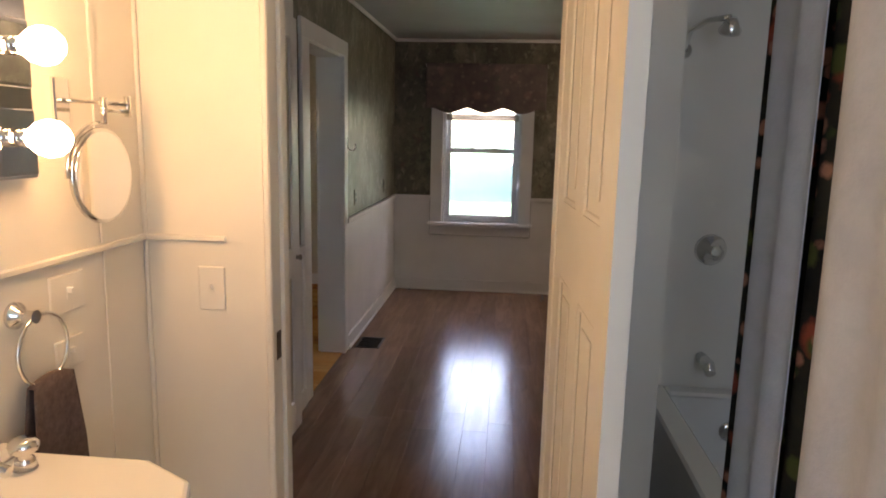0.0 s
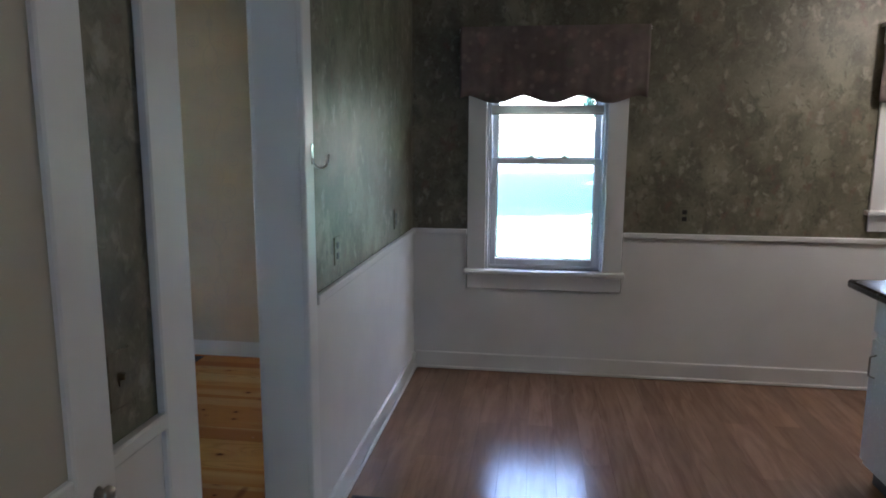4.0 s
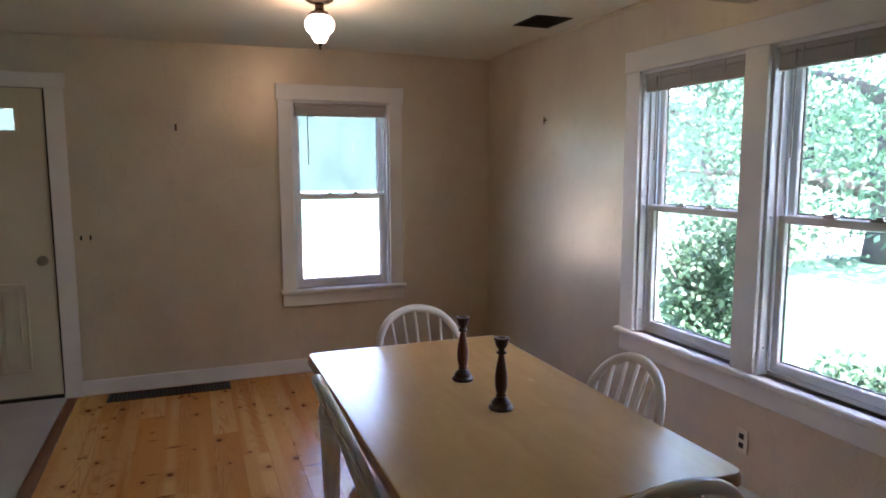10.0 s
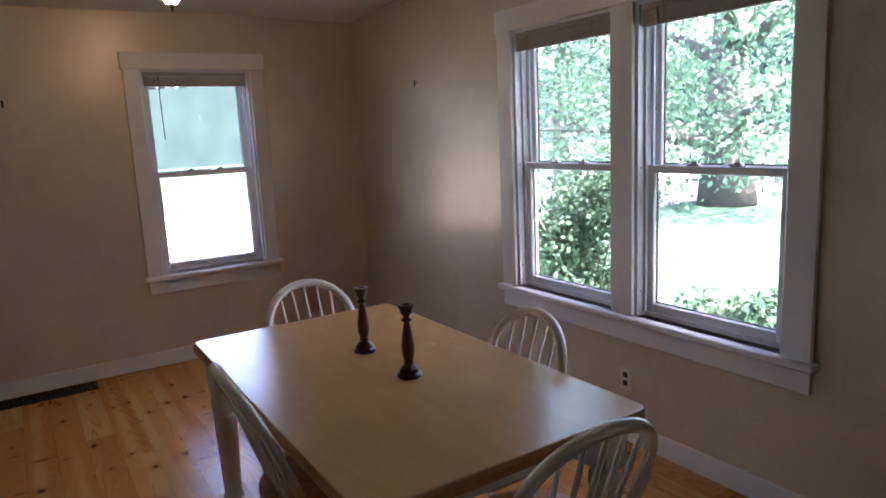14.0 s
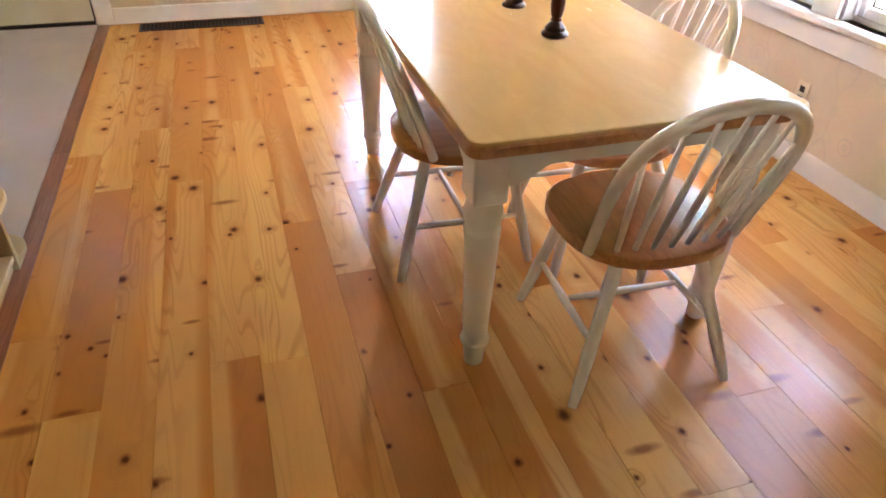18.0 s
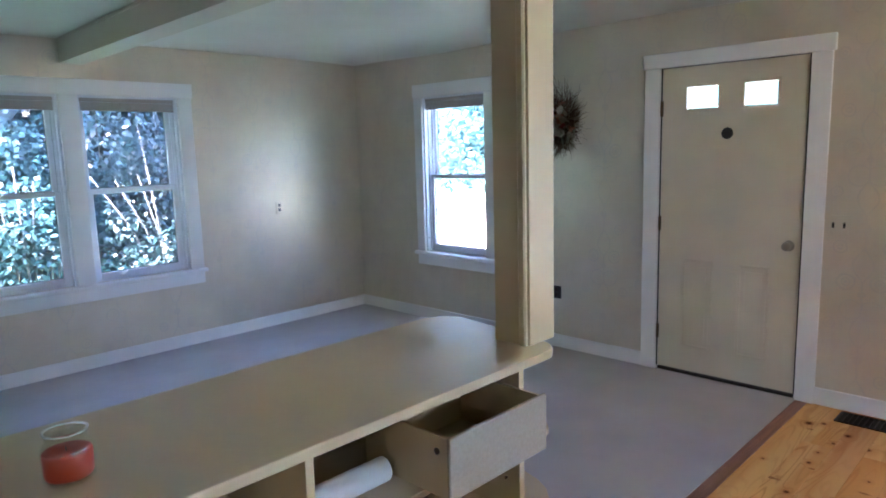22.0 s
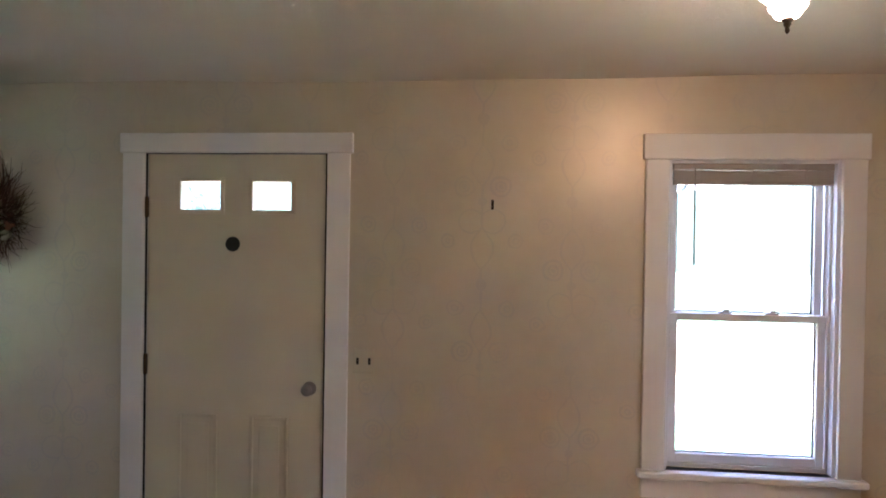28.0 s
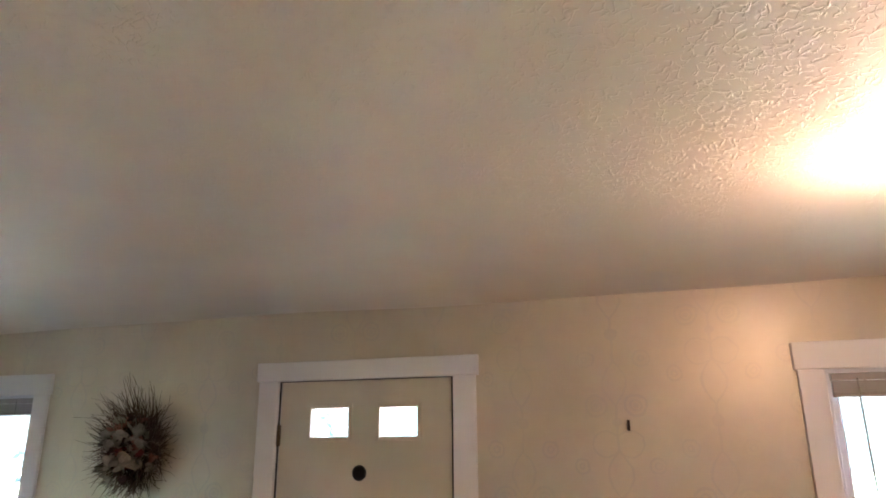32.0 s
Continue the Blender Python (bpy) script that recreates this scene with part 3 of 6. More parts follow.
structure("wall_bath_north", wall_cells(bmesh.new(), "y", Y_BATH, Y_BATH + 0.055, X_BATH, 0.575, 0.0, 2.6, [BATH_DOOR]), BATH_PAINT, "cream painted panel wall beside the bathroom doorway", "wall")
structure("wall_bath_west", wall_cells(bmesh.new(), "x", X_BATH - 0.1, X_BATH, -0.9, Y_KITS - 0.06, 0.0, 2.6), BATH_PAINT, "cream painted panel wall behind the sink", "wall")
structure("wall_bath_east", wall_cells(bmesh.new(), "x", X_BATH_E, X_BATH_E + 0.1, -0.9, Y_TUB, 0.0, 2.6), BATH_PAINT, "pale painted bathroom wall behind the tub", "wall")
structure("wall_bath_south", wall_cells(bmesh.new(), "y", -1.0, -0.9, X_BATH - 0.1, X_BATH_E + 0.1, 0.0, 2.6, [(0.2, 1.1, 0.9, 2.0)]), BATH_PAINT, "pale painted bathroom end wall", "wall")

structure("wall_alcove_west", wall_cells(bmesh.new(), "x", 0.575, 0.625, Y_BATH, Y_TUB, 0.0, 2.6), BATH_PAINT, "pale painted side wall of the tub alcove", "wall")
structure("wall_alcove_north", wall_cells(bmesh.new(), "y", Y_TUB, Y_TUB + 0.05, 0.575, X_EAST, 0.0, 2.6), BATH_PAINT, "pale painted shower wall at the tub end", "wall")

# ceilings
structure("ceiling", boxes((X_WEST - WALL_T, X_PART + 0.04, Y_SOUTH - WALL_T, Y_NORTH + WALL_T, CEIL, CEIL + 0.18)), EMBOSSED, "off-white embossed paper ceiling", "ceiling")
structure("ceiling_kitchen", boxes((X_PART + 0.04, X_EAST + 0.1, Y_KITS - 0.05, Y_NORTH + WALL_T, CEIL_K, CEIL_K + 0.2)), KITCHEN_CEIL, "grey-white painted kitchen ceiling", "ceiling")
structure("ceiling_bathroom", boxes((X_BATH - 0.1, X_BATH_E + 0.1, -1.0, Y_KITS - 0.05, CEIL_K - 0.003, CEIL_K + 0.2)), BATH_PAINT, "cream painted bathroom ceiling", "ceiling")
structure("roof", boxes((X_WEST - 0.5, X_EAST + 0.5, Y_SOUTH - 0.5, Y_NORTH + 0.45, 2.62, 2.75)), BLACK, "flat dark roof slab over the house", "roof")

def cove():
    """The ceiling paper sags unevenly down to the west wall."""
    bm = bmesh.new()
    rows = []
    for k in range(25):
        s = k / 24
        row = []
        for j in range(49):
            y = Y_SOUTH + (Y_NORTH - Y_SOUTH) * j / 48
            wave = 0.8 + 0.3 * math.sin(y * 1.9 + 0.7) + 0.15 * math.sin(y * 4.3)
            deep = 0.022 * wave * (1 - s) ** 2 * (1 + 0.9 * s) + 0.0012 * (1 - s)
            row.append(bm.verts.new((X_WEST + 0.75 * s, y, CEIL - deep if k < 24 else CEIL + 0.002)))
        rows.append(row)
    for a, b in zip(rows, rows[1:]):
        for j in range(48):
            bm.faces.new((a[j], b[j], b[j + 1], a[j + 1])).smooth = True
    structure("ceiling_cove", bm, EMBOSSED, "off-white ceiling paper sagging down to the door wall", "ceiling")


cove()

# subfloors
structure("subfloor", boxes((X_WEST - WALL_T, X_EAST + 0.1, Y_SOUTH - WALL_T, Y_NORTH + WALL_T, -0.12, -0.02), (X_BATH - 0.1, X_BATH_E + 0.1, -1.0, Y_SOUTH - WALL_T, -0.12, -0.02)), HOLLOW, "dark wooden subfloor", "floor")
carpet_bm = boxes((X_WEST, X_PART, Y_SOUTH, 3.373, -0.02, 0.004))
structure("carpet", carpet_bm, CARPET, "pale grey-mauve carpet covering the living room floor", "carpet")
structure("floor_bathroom", boxes((X_BATH, X_BATH_E, -0.9, Y_BATH + 0.06, -0.02, 0.001), (0.625, X_BATH_E, Y_BATH + 0.06, Y_TUB, -0.02, 0.001)), PORCELAIN, "pale bathroom floor", "floor")

# ceiling beam and post
beam = thing("ceiling_beam", (-3.715, 2.8675, CEIL), "cream-painted boxed ceiling beam spanning the room", "beam", kind="structure")
def beam_run(x0, x1, z0, z1):
    """A length of the beam; it leans west by 15 cm towards the south wall."""
    bm = bmesh.new()
    box(bm, x0, x1, Y_SOUTH - 2.8675, Y_NORTH - 2.8675, z0, z1)
    for v in bm.verts:
        v.co.x += 0.02 * (v.co.y / 3.59) * 3.75
    return bm


part("beam_casing", beam_run(-0.075, 0.075, -0.17, 0.0), DOOR_PAINT, beam)
part("beam_bead", beam_run(0.075, 0.085, -0.17, -0.15), DOOR_PAINT, beam)
part("beam_cap", beam_run(0.075, 0.083, -0.02, 0.0), DOOR_PAINT, beam)


# ---- baseboards, casings, trim ----
def trim_run(name, bm, label, mat=TRIM):
    return structure(name, bm, mat, label, "baseboard")


BB_H, BB_T = 0.105, 0.014
trim_run("baseboard_west", boxes((X_WEST, X_WEST + BB_T, 3.475, Y_NORTH, 0, BB_H), (X_WEST, X_WEST + BB_T, Y_SOUTH, 2.355, 0, BB_H), bevel=0.004), "white painted baseboard below the window and door wall")
trim_run("baseboard_north", boxes((X_WEST + BB_T, X_PART, Y_NORTH - BB_T, Y_NORTH, 0, BB_H), bevel=0.004), "white painted baseboard behind the dining table")
trim_run("baseboard_south", boxes((X_WEST + BB_T, X_PART, Y_SOUTH, Y_SOUTH + BB_T, 0, BB_H), bevel=0.004), "white painted baseboard along the carpet")
trim_run("baseboard_partition", boxes((X_PART - BB_T, X_PART, Y_SOUTH + BB_T, 3.54, 0, BB_H), (X_PART - BB_T, X_PART, 4.5, Y_NORTH - BB_T, 0, BB_H), bevel=0.004), "white painted baseboard on the partition")
trim_run("crown_north", boxes((X_WEST + 0.02, X_PART, Y_NORTH - 0.02, Y_NORTH, CEIL - 0.022, CEIL), bevel=0.006), "thin cream ceiling moulding", DOOR_PAINT)

# kitchen wainscot: panel, cap rail, baseboard
WZ = 0.92
W_T = 0.008
wains = thing("wainscot_west", (X_KIT, 5.5, 0), "white painted wainscot panel with cap rail and baseboard", "wainscot", kind="structure")
part("panel", boxes((0, W_T, 4.53 - 5.5, Y_NORTH - 5.5, 0.0, WZ)), WAINSCOT, wains)
part("cap_rail", boxes((W_T, 0.028, 4.53 - 5.5, Y_NORTH - 0.02 - 5.5, WZ - 0.03, WZ + 0.004), bevel=0.005), WAINSCOT, wains)
part("baseboard", boxes((W_T, 0.024, 4.53 - 5.5, Y_NORTH - 0.02 - 5.5, 0, 0.10), (0.024, 0.036, 4.53 - 5.5, Y_NORTH - 0.02 - 5.5, 0, 0.018), bevel=0.004), WAINSCOT, wains)
wains = thing("wainscot_strip", (X_KIT, 3.42, 0), "narrow white wainscot strip beside the closet door", "wainscot", kind="structure")
part("panel", boxes((0, W_T, -0.13, 0.12, 0.0, 0.90)), WAINSCOT, wains)
part("cap_rail", boxes((W_T, 0.028, -0.13, 0.12, 0.87, 0.905), bevel=0.005), WAINSCOT, wains)
part("baseboard", boxes((W_T, 0.026, -0.13, 0.12, 0, 0.10), bevel=0.004), WAINSCOT, wains)
wains = thing("wainscot_north", (0.9, Y_NORTH, 0), "white painted wainscot below the kitchen window", "wainscot", kind="structure")
part("panel", boxes((X_KIT + W_T - 0.9, -0.525 - 0.9, -W_T, 0, 0.0, WZ), (0.445 - 0.9, X_EAST - 0.9, -W_T, 0, 0.0, WZ), (-0.525 - 0.9, 0.445 - 0.9, -W_T, 0, 0.0, 0.54)), WAINSCOT, wains)
part("cap_rail", boxes((X_KIT + W_T - 0.9, -0.52 - 0.9, -0.026, -W_T, WZ - 0.03, WZ + 0.004), (0.44 - 0.9, X_EAST - 0.9, -0.026, -W_T, WZ - 0.03, WZ + 0.004), bevel=0.005), WAINSCOT, wains)
part("baseboard", boxes((X_KIT + 0.026 - 0.9, X_EAST - 0.9, -0.024, -W_T, 0, 0.11), (X_KIT + 0.026 - 0.9, X_EAST - 0.9, -0.036, -0.024, 0, 0.018), bevel=0.004), WAINSCOT, wains)
structure("crown_kitchen_north", boxes((X_KIT, X_EAST, Y_NORTH - 0.03, Y_NORTH, CEIL_K - 0.03, CEIL_K), bevel=0.01), TRIM, "white crown moulding in the kitchen", "moulding")
structure("crown_kitchen_west", boxes((X_KIT, X_KIT + 0.03, Y_KITS, Y_NORTH - 0.03, CEIL_K - 0.03, CEIL_K), bevel=0.01), TRIM, "white crown moulding in the kitchen", "moulding")

# cased opening between kitchen and dining room
arch = thing("cased_opening", (X_KIT, 4.02, 0), "white painted cased opening between kitchen and dining room", "doorway", kind="structure")
o0, o1, oz = OPENING[0] - 4.02, OPENING[1] - 4.02, OPENING[3]
jx0, jx1 = X_PART - X_KIT, 0.0
part("jamb", boxes((jx0, jx1, o1 - 0.018, o1, 0, oz), bevel=0.002), TRIM, arch)
part("jamb", boxes((jx0, jx1, o0, o0 + 0.018, 0, oz), bevel=0.002), TRIM, arch)
part("head_jamb", boxes((jx0, jx1, o0 + 0.018, o1 - 0.018, oz - 0.018, oz)), TRIM, arch)
for sx0, sx1, side in ((0.0, 0.022, 1), (jx0 - 0.02, jx0, -1)):
    part("casing", boxes((sx0, sx1, o1 - (0.03 if side > 0 else 0.008), o1 + 0.056, 0, oz - 0.01), bevel=0.004), TRIM, arch)
    part("casing", boxes((sx0, sx1, o0 - 0.12, o0 + 0.01, 0, oz - 0.01), bevel=0.004), TRIM, arch)
    part("head_casing", boxes((sx0, sx1, o0 - 0.125, o1 + 0.065, oz - 0.01, oz + 0.085), bevel=0.004), TRIM, arch)


# ---- windows ----
def sash(parent, name, x0, x1, z0, z1, y0, y1, lift=False):
    """A sash: rails and stiles as one frame, with its pane."""
    r, s = 0.042, 0.036
    fr = part(name, boxes((x0, x0 + s, y0, y1, z0, z1), (x1 - s, x1, y0, y1, z0, z1), (x0 + s, x1 - s, y0, y1, z0, z0 + r), (x0 + s, x1 - s, y0, y1, z1 - r * 0.8, z1), bevel=0.004), VINYL, parent)
    bead = boxes((x0 + s, x0 + s + 0.006, y1 - 0.012, y1 - 0.004, z0 + r, z1 - r * 0.8), (x1 - s - 0.006, x1 - s, y1 - 0.012, y1 - 0.004, z0 + r, z1 - r * 0.8), (x0 + s, x1 - s, y1 - 0.012, y1 - 0.004, z0 + r, z0 + r + 0.006))
    part("gasket", bead, BLACK, fr, "dark glazing gasket")
    pane = part("pane", boxes((x0 + s - 0.002, x1 - s + 0.002, (y0 + y1) / 2 - 0.002, (y0 + y1) / 2 + 0.002, z0 + r - 0.002, z1 - r * 0.8 + 0.002)), GLASS, fr)
    pane.visible_shadow = False
    return fr


def window(name, uc, place, turn, halves, label, z0=WIN_Z0, c=0.11, z1=WIN_Z1):
    """A double-hung window, or a mulled pair: casing, stool, apron, jamb liners, sashes and locks. Local x along the wall, y outwards."""
    w = thing(name, place, label, "window", kind="structure", turn=turn)
    lo, hi = halves[0][0], halves[-1][1]
    t = 0.022
    part("side_casing", boxes((lo - c, lo + 0.005, -t, 0, z0 - 0.03, z1 - 0.005), bevel=0.003), TRIM, w)
    part("side_casing", boxes((hi - 0.005, hi + c, -t, 0, z0 - 0.03, z1 - 0.005), bevel=0.003), TRIM, w)
    part("head_casing", boxes((lo - c - 0.012, hi + c + 0.012, -t - 0.004, 0, z1 - 0.005, z1 + 0.108), bevel=0.004), TRIM, w)
    part("stool", boxes((lo - c - 0.02, hi + c + 0.02, -t - 0.03, 0.05, z0 - 0.03, z0), bevel=0.006), TRIM, w)
    part("apron", boxes((lo - c, hi + c, -t + 0.002, 0, z0 - 0.125, z0 - 0.03), bevel=0.003), TRIM, w)
    for (a, b), (a2, b2) in zip(halves, halves[1:]):
        part("mullion_casing", boxes((b - 0.005, a2 + 0.005, -t, 0, z0, z1 - 0.005), bevel=0.003), TRIM, w)
    for a, b in halves:
        part("jamb_liner", boxes((a, a + 0.02, 0.0, 0.13, z0, z1), bevel=0.002), VINYL, w)
        part("jamb_liner", boxes((b - 0.02, b, 0.0, 0.13, z0, z1), bevel=0.002), VINYL, w)
        part("head_jamb", boxes((a + 0.02, b - 0.02, 0.0, 0.13, z1 - 0.02, z1), bevel=0.002), VINYL, w)
        part("sill_plate", boxes((a + 0.02, b - 0.02, 0.05, 0.16, z0 - 0.03, z0 + 0.02), bevel=0.003), VINYL, w)
        for x in (a + 0.02, b - 0.032):
            part("track", boxes((x, x + 0.012, 0.04, 0.048, z0 + 0.02, z1 - 0.02), (x, x + 0.012, 0.088, 0.094, z0 + 0.02, z1 - 0.02)), VINYL, w)
        mid = z0 + 0.68
        low = sash(w, "lower_sash", a + 0.032, b - 0.032, z0 + 0.02, mid + 0.02, 0.05, 0.086)
        sash(w, "upper_sash", a + 0.032, b - 0.032, mid - 0.02, z1 - 0.02, 0.096, 0.13)
        for k in (0.36, 0.66):
            lx = a + 0.032 + (b - a - 0.064) * k
            part("sash_lock", boxes((lx - 0.028, lx + 0.028, 0.045, 0.072, mid + 0.02, mid + 0.03), (lx - 0.008, lx + 0.02, 0.047, 0.06, mid + 0.03, mid + 0.04), bevel=0.003), STEEL, low, "grey metal sash lock")
        for zz in (z0 + 0.12, (z0 + mid) / 2 + 0.35):
            part("screw_hole", lathe([(0.004, 0), (0.004, 0.002)], 8, m=pose(a + 0.02, 0.02, zz, 0, 90, 0)), BLACK, w, "dark screw hole")
    return w


def blind(place, turn, a, b, head, wand=True):
    """A raised mini blind: head rail, stacked slats, bottom rail, wand and cord."""
    z1 = head - 0.021
    t = thing("mini_blind", (place[0], place[1], z1), "taupe mini blind fully raised at the window head", "blind", group="raised mini blinds", turn=turn)
    part("head_rail", boxes((a + 0.03, b - 0.03, 0.004, 0.034, -0.028, 0), bevel=0.002), BLIND, t)
    for k in range(6):
        z = -0.031 - k * 0.0082
        part("slat", boxes((a + 0.032, b - 0.032, 0.006, 0.032, z - 0.0072, z)), BLIND, t)
    part("bottom_rail", boxes((a + 0.031, b - 0.031, 0.005, 0.033, -0.094, -0.080), bevel=0.003), BLIND, t)
    for k in (0.2, 0.5, 0.8):
        x = a + (b - a) * k
        part("ladder_tape", boxes((x - 0.004, x + 0.004, 0.0015, 0.004, -0.092, -0.006)), BLIND, t)
    if wand:
        part("wand", tube([(a + 0.12, 0.0, -0.02), (a + 0.122, -0.002, -0.45)], 0.0035, 6), BLIND, t)
    return t


def lowered_blind(place, a, b, top, low):
    """A mini blind let down part of the way, its slats gathered on the bottom rail."""
    t = thing("mini_blind", (place[0], place[1], top), "taupe mini blind with its slats gathered low behind the valance", "blind", group="raised mini blinds")
    drop = low - top
    part("head_rail", boxes((a + 0.03, b - 0.03, 0.004, 0.034, -0.028, 0), bevel=0.002), BLIND, t)
    part("bottom_rail", boxes((a + 0.031, b - 0.031, 0.005, 0.033, drop, drop + 0.014), bevel=0.003), BLIND, t)
    for k in range(5):
        z = drop + 0.0152 + k * 0.0085
        part("slat", boxes((a + 0.032, b - 0.032, 0.006, 0.032, z, z + 0.0072)), BLIND, t)
    for k in (0.2, 0.8):
        x = a + (b - a) * k
        part("cord", boxes((x - 0.0015, x + 0.0015, 0.017, 0.020, drop + 0.056, -0.028)), BLIND, t)
    return t


def win_blinds(place, turn, halves, head=WIN_Z1):
    for a, b in halves:
        blind(place, turn, a, b, head)


pl, tn = (X_WEST, 5.285, 0), 90
window("window_1", 0, pl, tn, [(-0.37, 0.37)], "white double-hung window with raised blind beside the door wall corner", c=0.095)
win_blinds(pl, tn, [(-0.37, 0.37)])
pl = (X_WEST, 0.565, 0)
window("window_2", 0, pl, tn, [(-0.37, 0.37)], "white double-hung living room window with raised blind", c=0.095)
win_blinds(pl, tn, [(-0.37, 0.37)])
pl, tn = (-3.62, Y_NORTH, 0), 0
hv = [(-0.79, -0.06), (0.06, 0.79)]
window("window_3", 0, pl, tn, hv, "pair of white double-hung windows beside the dining table", z1=WIN_Z1 + 0.02)
win_blinds(pl, tn, hv, WIN_Z1 + 0.02)
pl, tn = (-3.735, Y_SOUTH, 0), 180
hv = [(-0.805, -0.06), (0.06, 0.805)]
window("window_4", 0, pl, tn, hv, "pair of white double-hung living room windows facing dense shrubs")
win_blinds(pl, tn, hv)
pl, tn = (-0.04, Y_NORTH, 0), 0
window("window_5", 0, pl, tn, [(-0.37, 0.37)], "white double-hung kitchen window under a scalloped valance", z0=WIN_Z0 + 0.03)
lowered_blind(pl, -0.37, 0.37, WIN_Z1 - 0.021, 1.635)
pl = (2.24, Y_NORTH, 0)
window("window_6", 0, pl, tn, [(-0.30, 0.30)], "small white kitchen window above the worktop", z0=WIN_Z0 + 0.45)


# ---- front door ----
def front_door():
    d = thing("door_1", (X_WEST, 2.915, 0), "closed cream panelled front door with two small upper panes", "door", kind="structure", turn=90)
    h = 0.44
    z0, z1 = 0.03, 2.045
    panes = [(-0.275, -0.075), (0.085, 0.275)]
    pz0, pz1 = 1.78, 1.915
    bm = bmesh.new()
    wall_cells(bm, "y", 0.002, 0.046, -h, h, z0, z1, [(a, b, pz0, pz1) for a, b in panes])
    leaf = part("leaf", bm, DOOR_PAINT, d)
    for a, b in panes:
        f = part("pane_frame", boxes((a - 0.02, a, -0.004, 0.002, pz0 - 0.02, pz1 + 0.02), (b, b + 0.02, -0.004, 0.002, pz0 - 0.02, pz1 + 0.02), (a, b, -0.004, 0.002, pz1, pz1 + 0.02), (a, b, -0.004, 0.002, pz0 - 0.02, pz0), bevel=0.002), DOOR_PAINT, leaf)
        g = part("pane", boxes((a, b, 0.022, 0.026, pz0, pz1)), GLASS, leaf)
        g.visible_shadow = False
    for a, b in panes:
        for za, zb in ((0.20, 0.80),):
            part("panel_moulding", boxes((a, a + 0.018, -0.006, 0.002, za, zb), (b - 0.018, b, -0.006, 0.002, za, zb), (a + 0.018, b - 0.018, -0.006, 0.002, zb - 0.018, zb), (a + 0.018, b - 0.018, -0.006, 0.002, za, za + 0.018), bevel=0.004), DOOR_PAINT, leaf)
            part("raised_panel", boxes((a + 0.045, b - 0.045, -0.003, 0.002, za + 0.045, zb - 0.045), bevel=0.004), DOOR_PAINT, leaf)
    part("knocker_hole", lathe([(0.036, 0), (0.036, 0.004), (0.028, 0.006)], 24, m=pose(-0.012, 0.003, 1.617, 90, 0, 0)), BLACK, leaf, "round black disc")
    kb = lathe([(0.033, 0), (0.033, 0.005), (0.014, 0.012), (0.012, 0.03), (0.024, 0.038), (0.028, 0.05), (0.024, 0.06), (0.01, 0.064)], 20, m=pose(0.375, 0.003, 0.94, 90, 0, 0))
    part("door_knob", kb, STEEL, leaf, "satin nickel knob")
    for z in (0.28, 1.03, 1.79):
        part("hinge", boxes((-h - 0.012, -h + 0.006, -0.012, 0.002, z - 0.05, z + 0.05), bevel=0.002), BRONZE, d)
    part("jamb", boxes((-h - 0.018, -h - 0.004, 0.0, 0.14, 0, 2.058)), TRIM, d)
    part("jamb", boxes((h + 0.004, h + 0.018, 0.0, 0.14, 0, 2.058)), TRIM, d)
    part("head_jamb", boxes((-h - 0.004, h + 0.004, 0.0, 0.14, z1 + 0.003, 2.058)), TRIM, d)
    # black strips drawn in for the shade of the gap round the leaf
    for a, b, za, zb in ((-h - 0.0115, -h - 0.001, 0.03, 2.0495), (h + 0.001, h + 0.0115, 0.03, 2.0495), (-h - 0.001, h + 0.001, z1 + 0.0005, 2.0495)):
        part("weatherstrip", boxes((a, b, -0.003, -0.0005, za, zb)), BLACK, d, "thin dark strip standing for the shaded door gap")
    part("stop", boxes((-h - 0.004, h + 0.004, 0.046, 0.14, z1 - 0.02, z1 + 0.003)), BLACK, d)
    part("threshold", boxes((-h - 0.004, h + 0.004, 0.0, 0.14, 0.0, 0.024), bevel=0.003), BLACK, d, "dark metal threshold")
    part("door_sweep", boxes((-h, h, 0.006, 0.042, 0.0245, 0.0305)), BLACK, d, "black rubber door sweep")
    c = 0.108
    part("side_casing", boxes((-h - 0.012 - c, -h - 0.012, -0.022, 0, 0, 2.05), bevel=0.003), TRIM, d)
    part("side_casing", boxes((h + 0.012, h + 0.012 + c, -0.022, 0, 0, 2.05), bevel=0.003), TRIM, d)
    part("head_casing", boxes((-h - c - 0.026, h + c + 0.026, -0.026, 0, 2.05, 2.145), bevel=0.004), TRIM, d)


front_door()


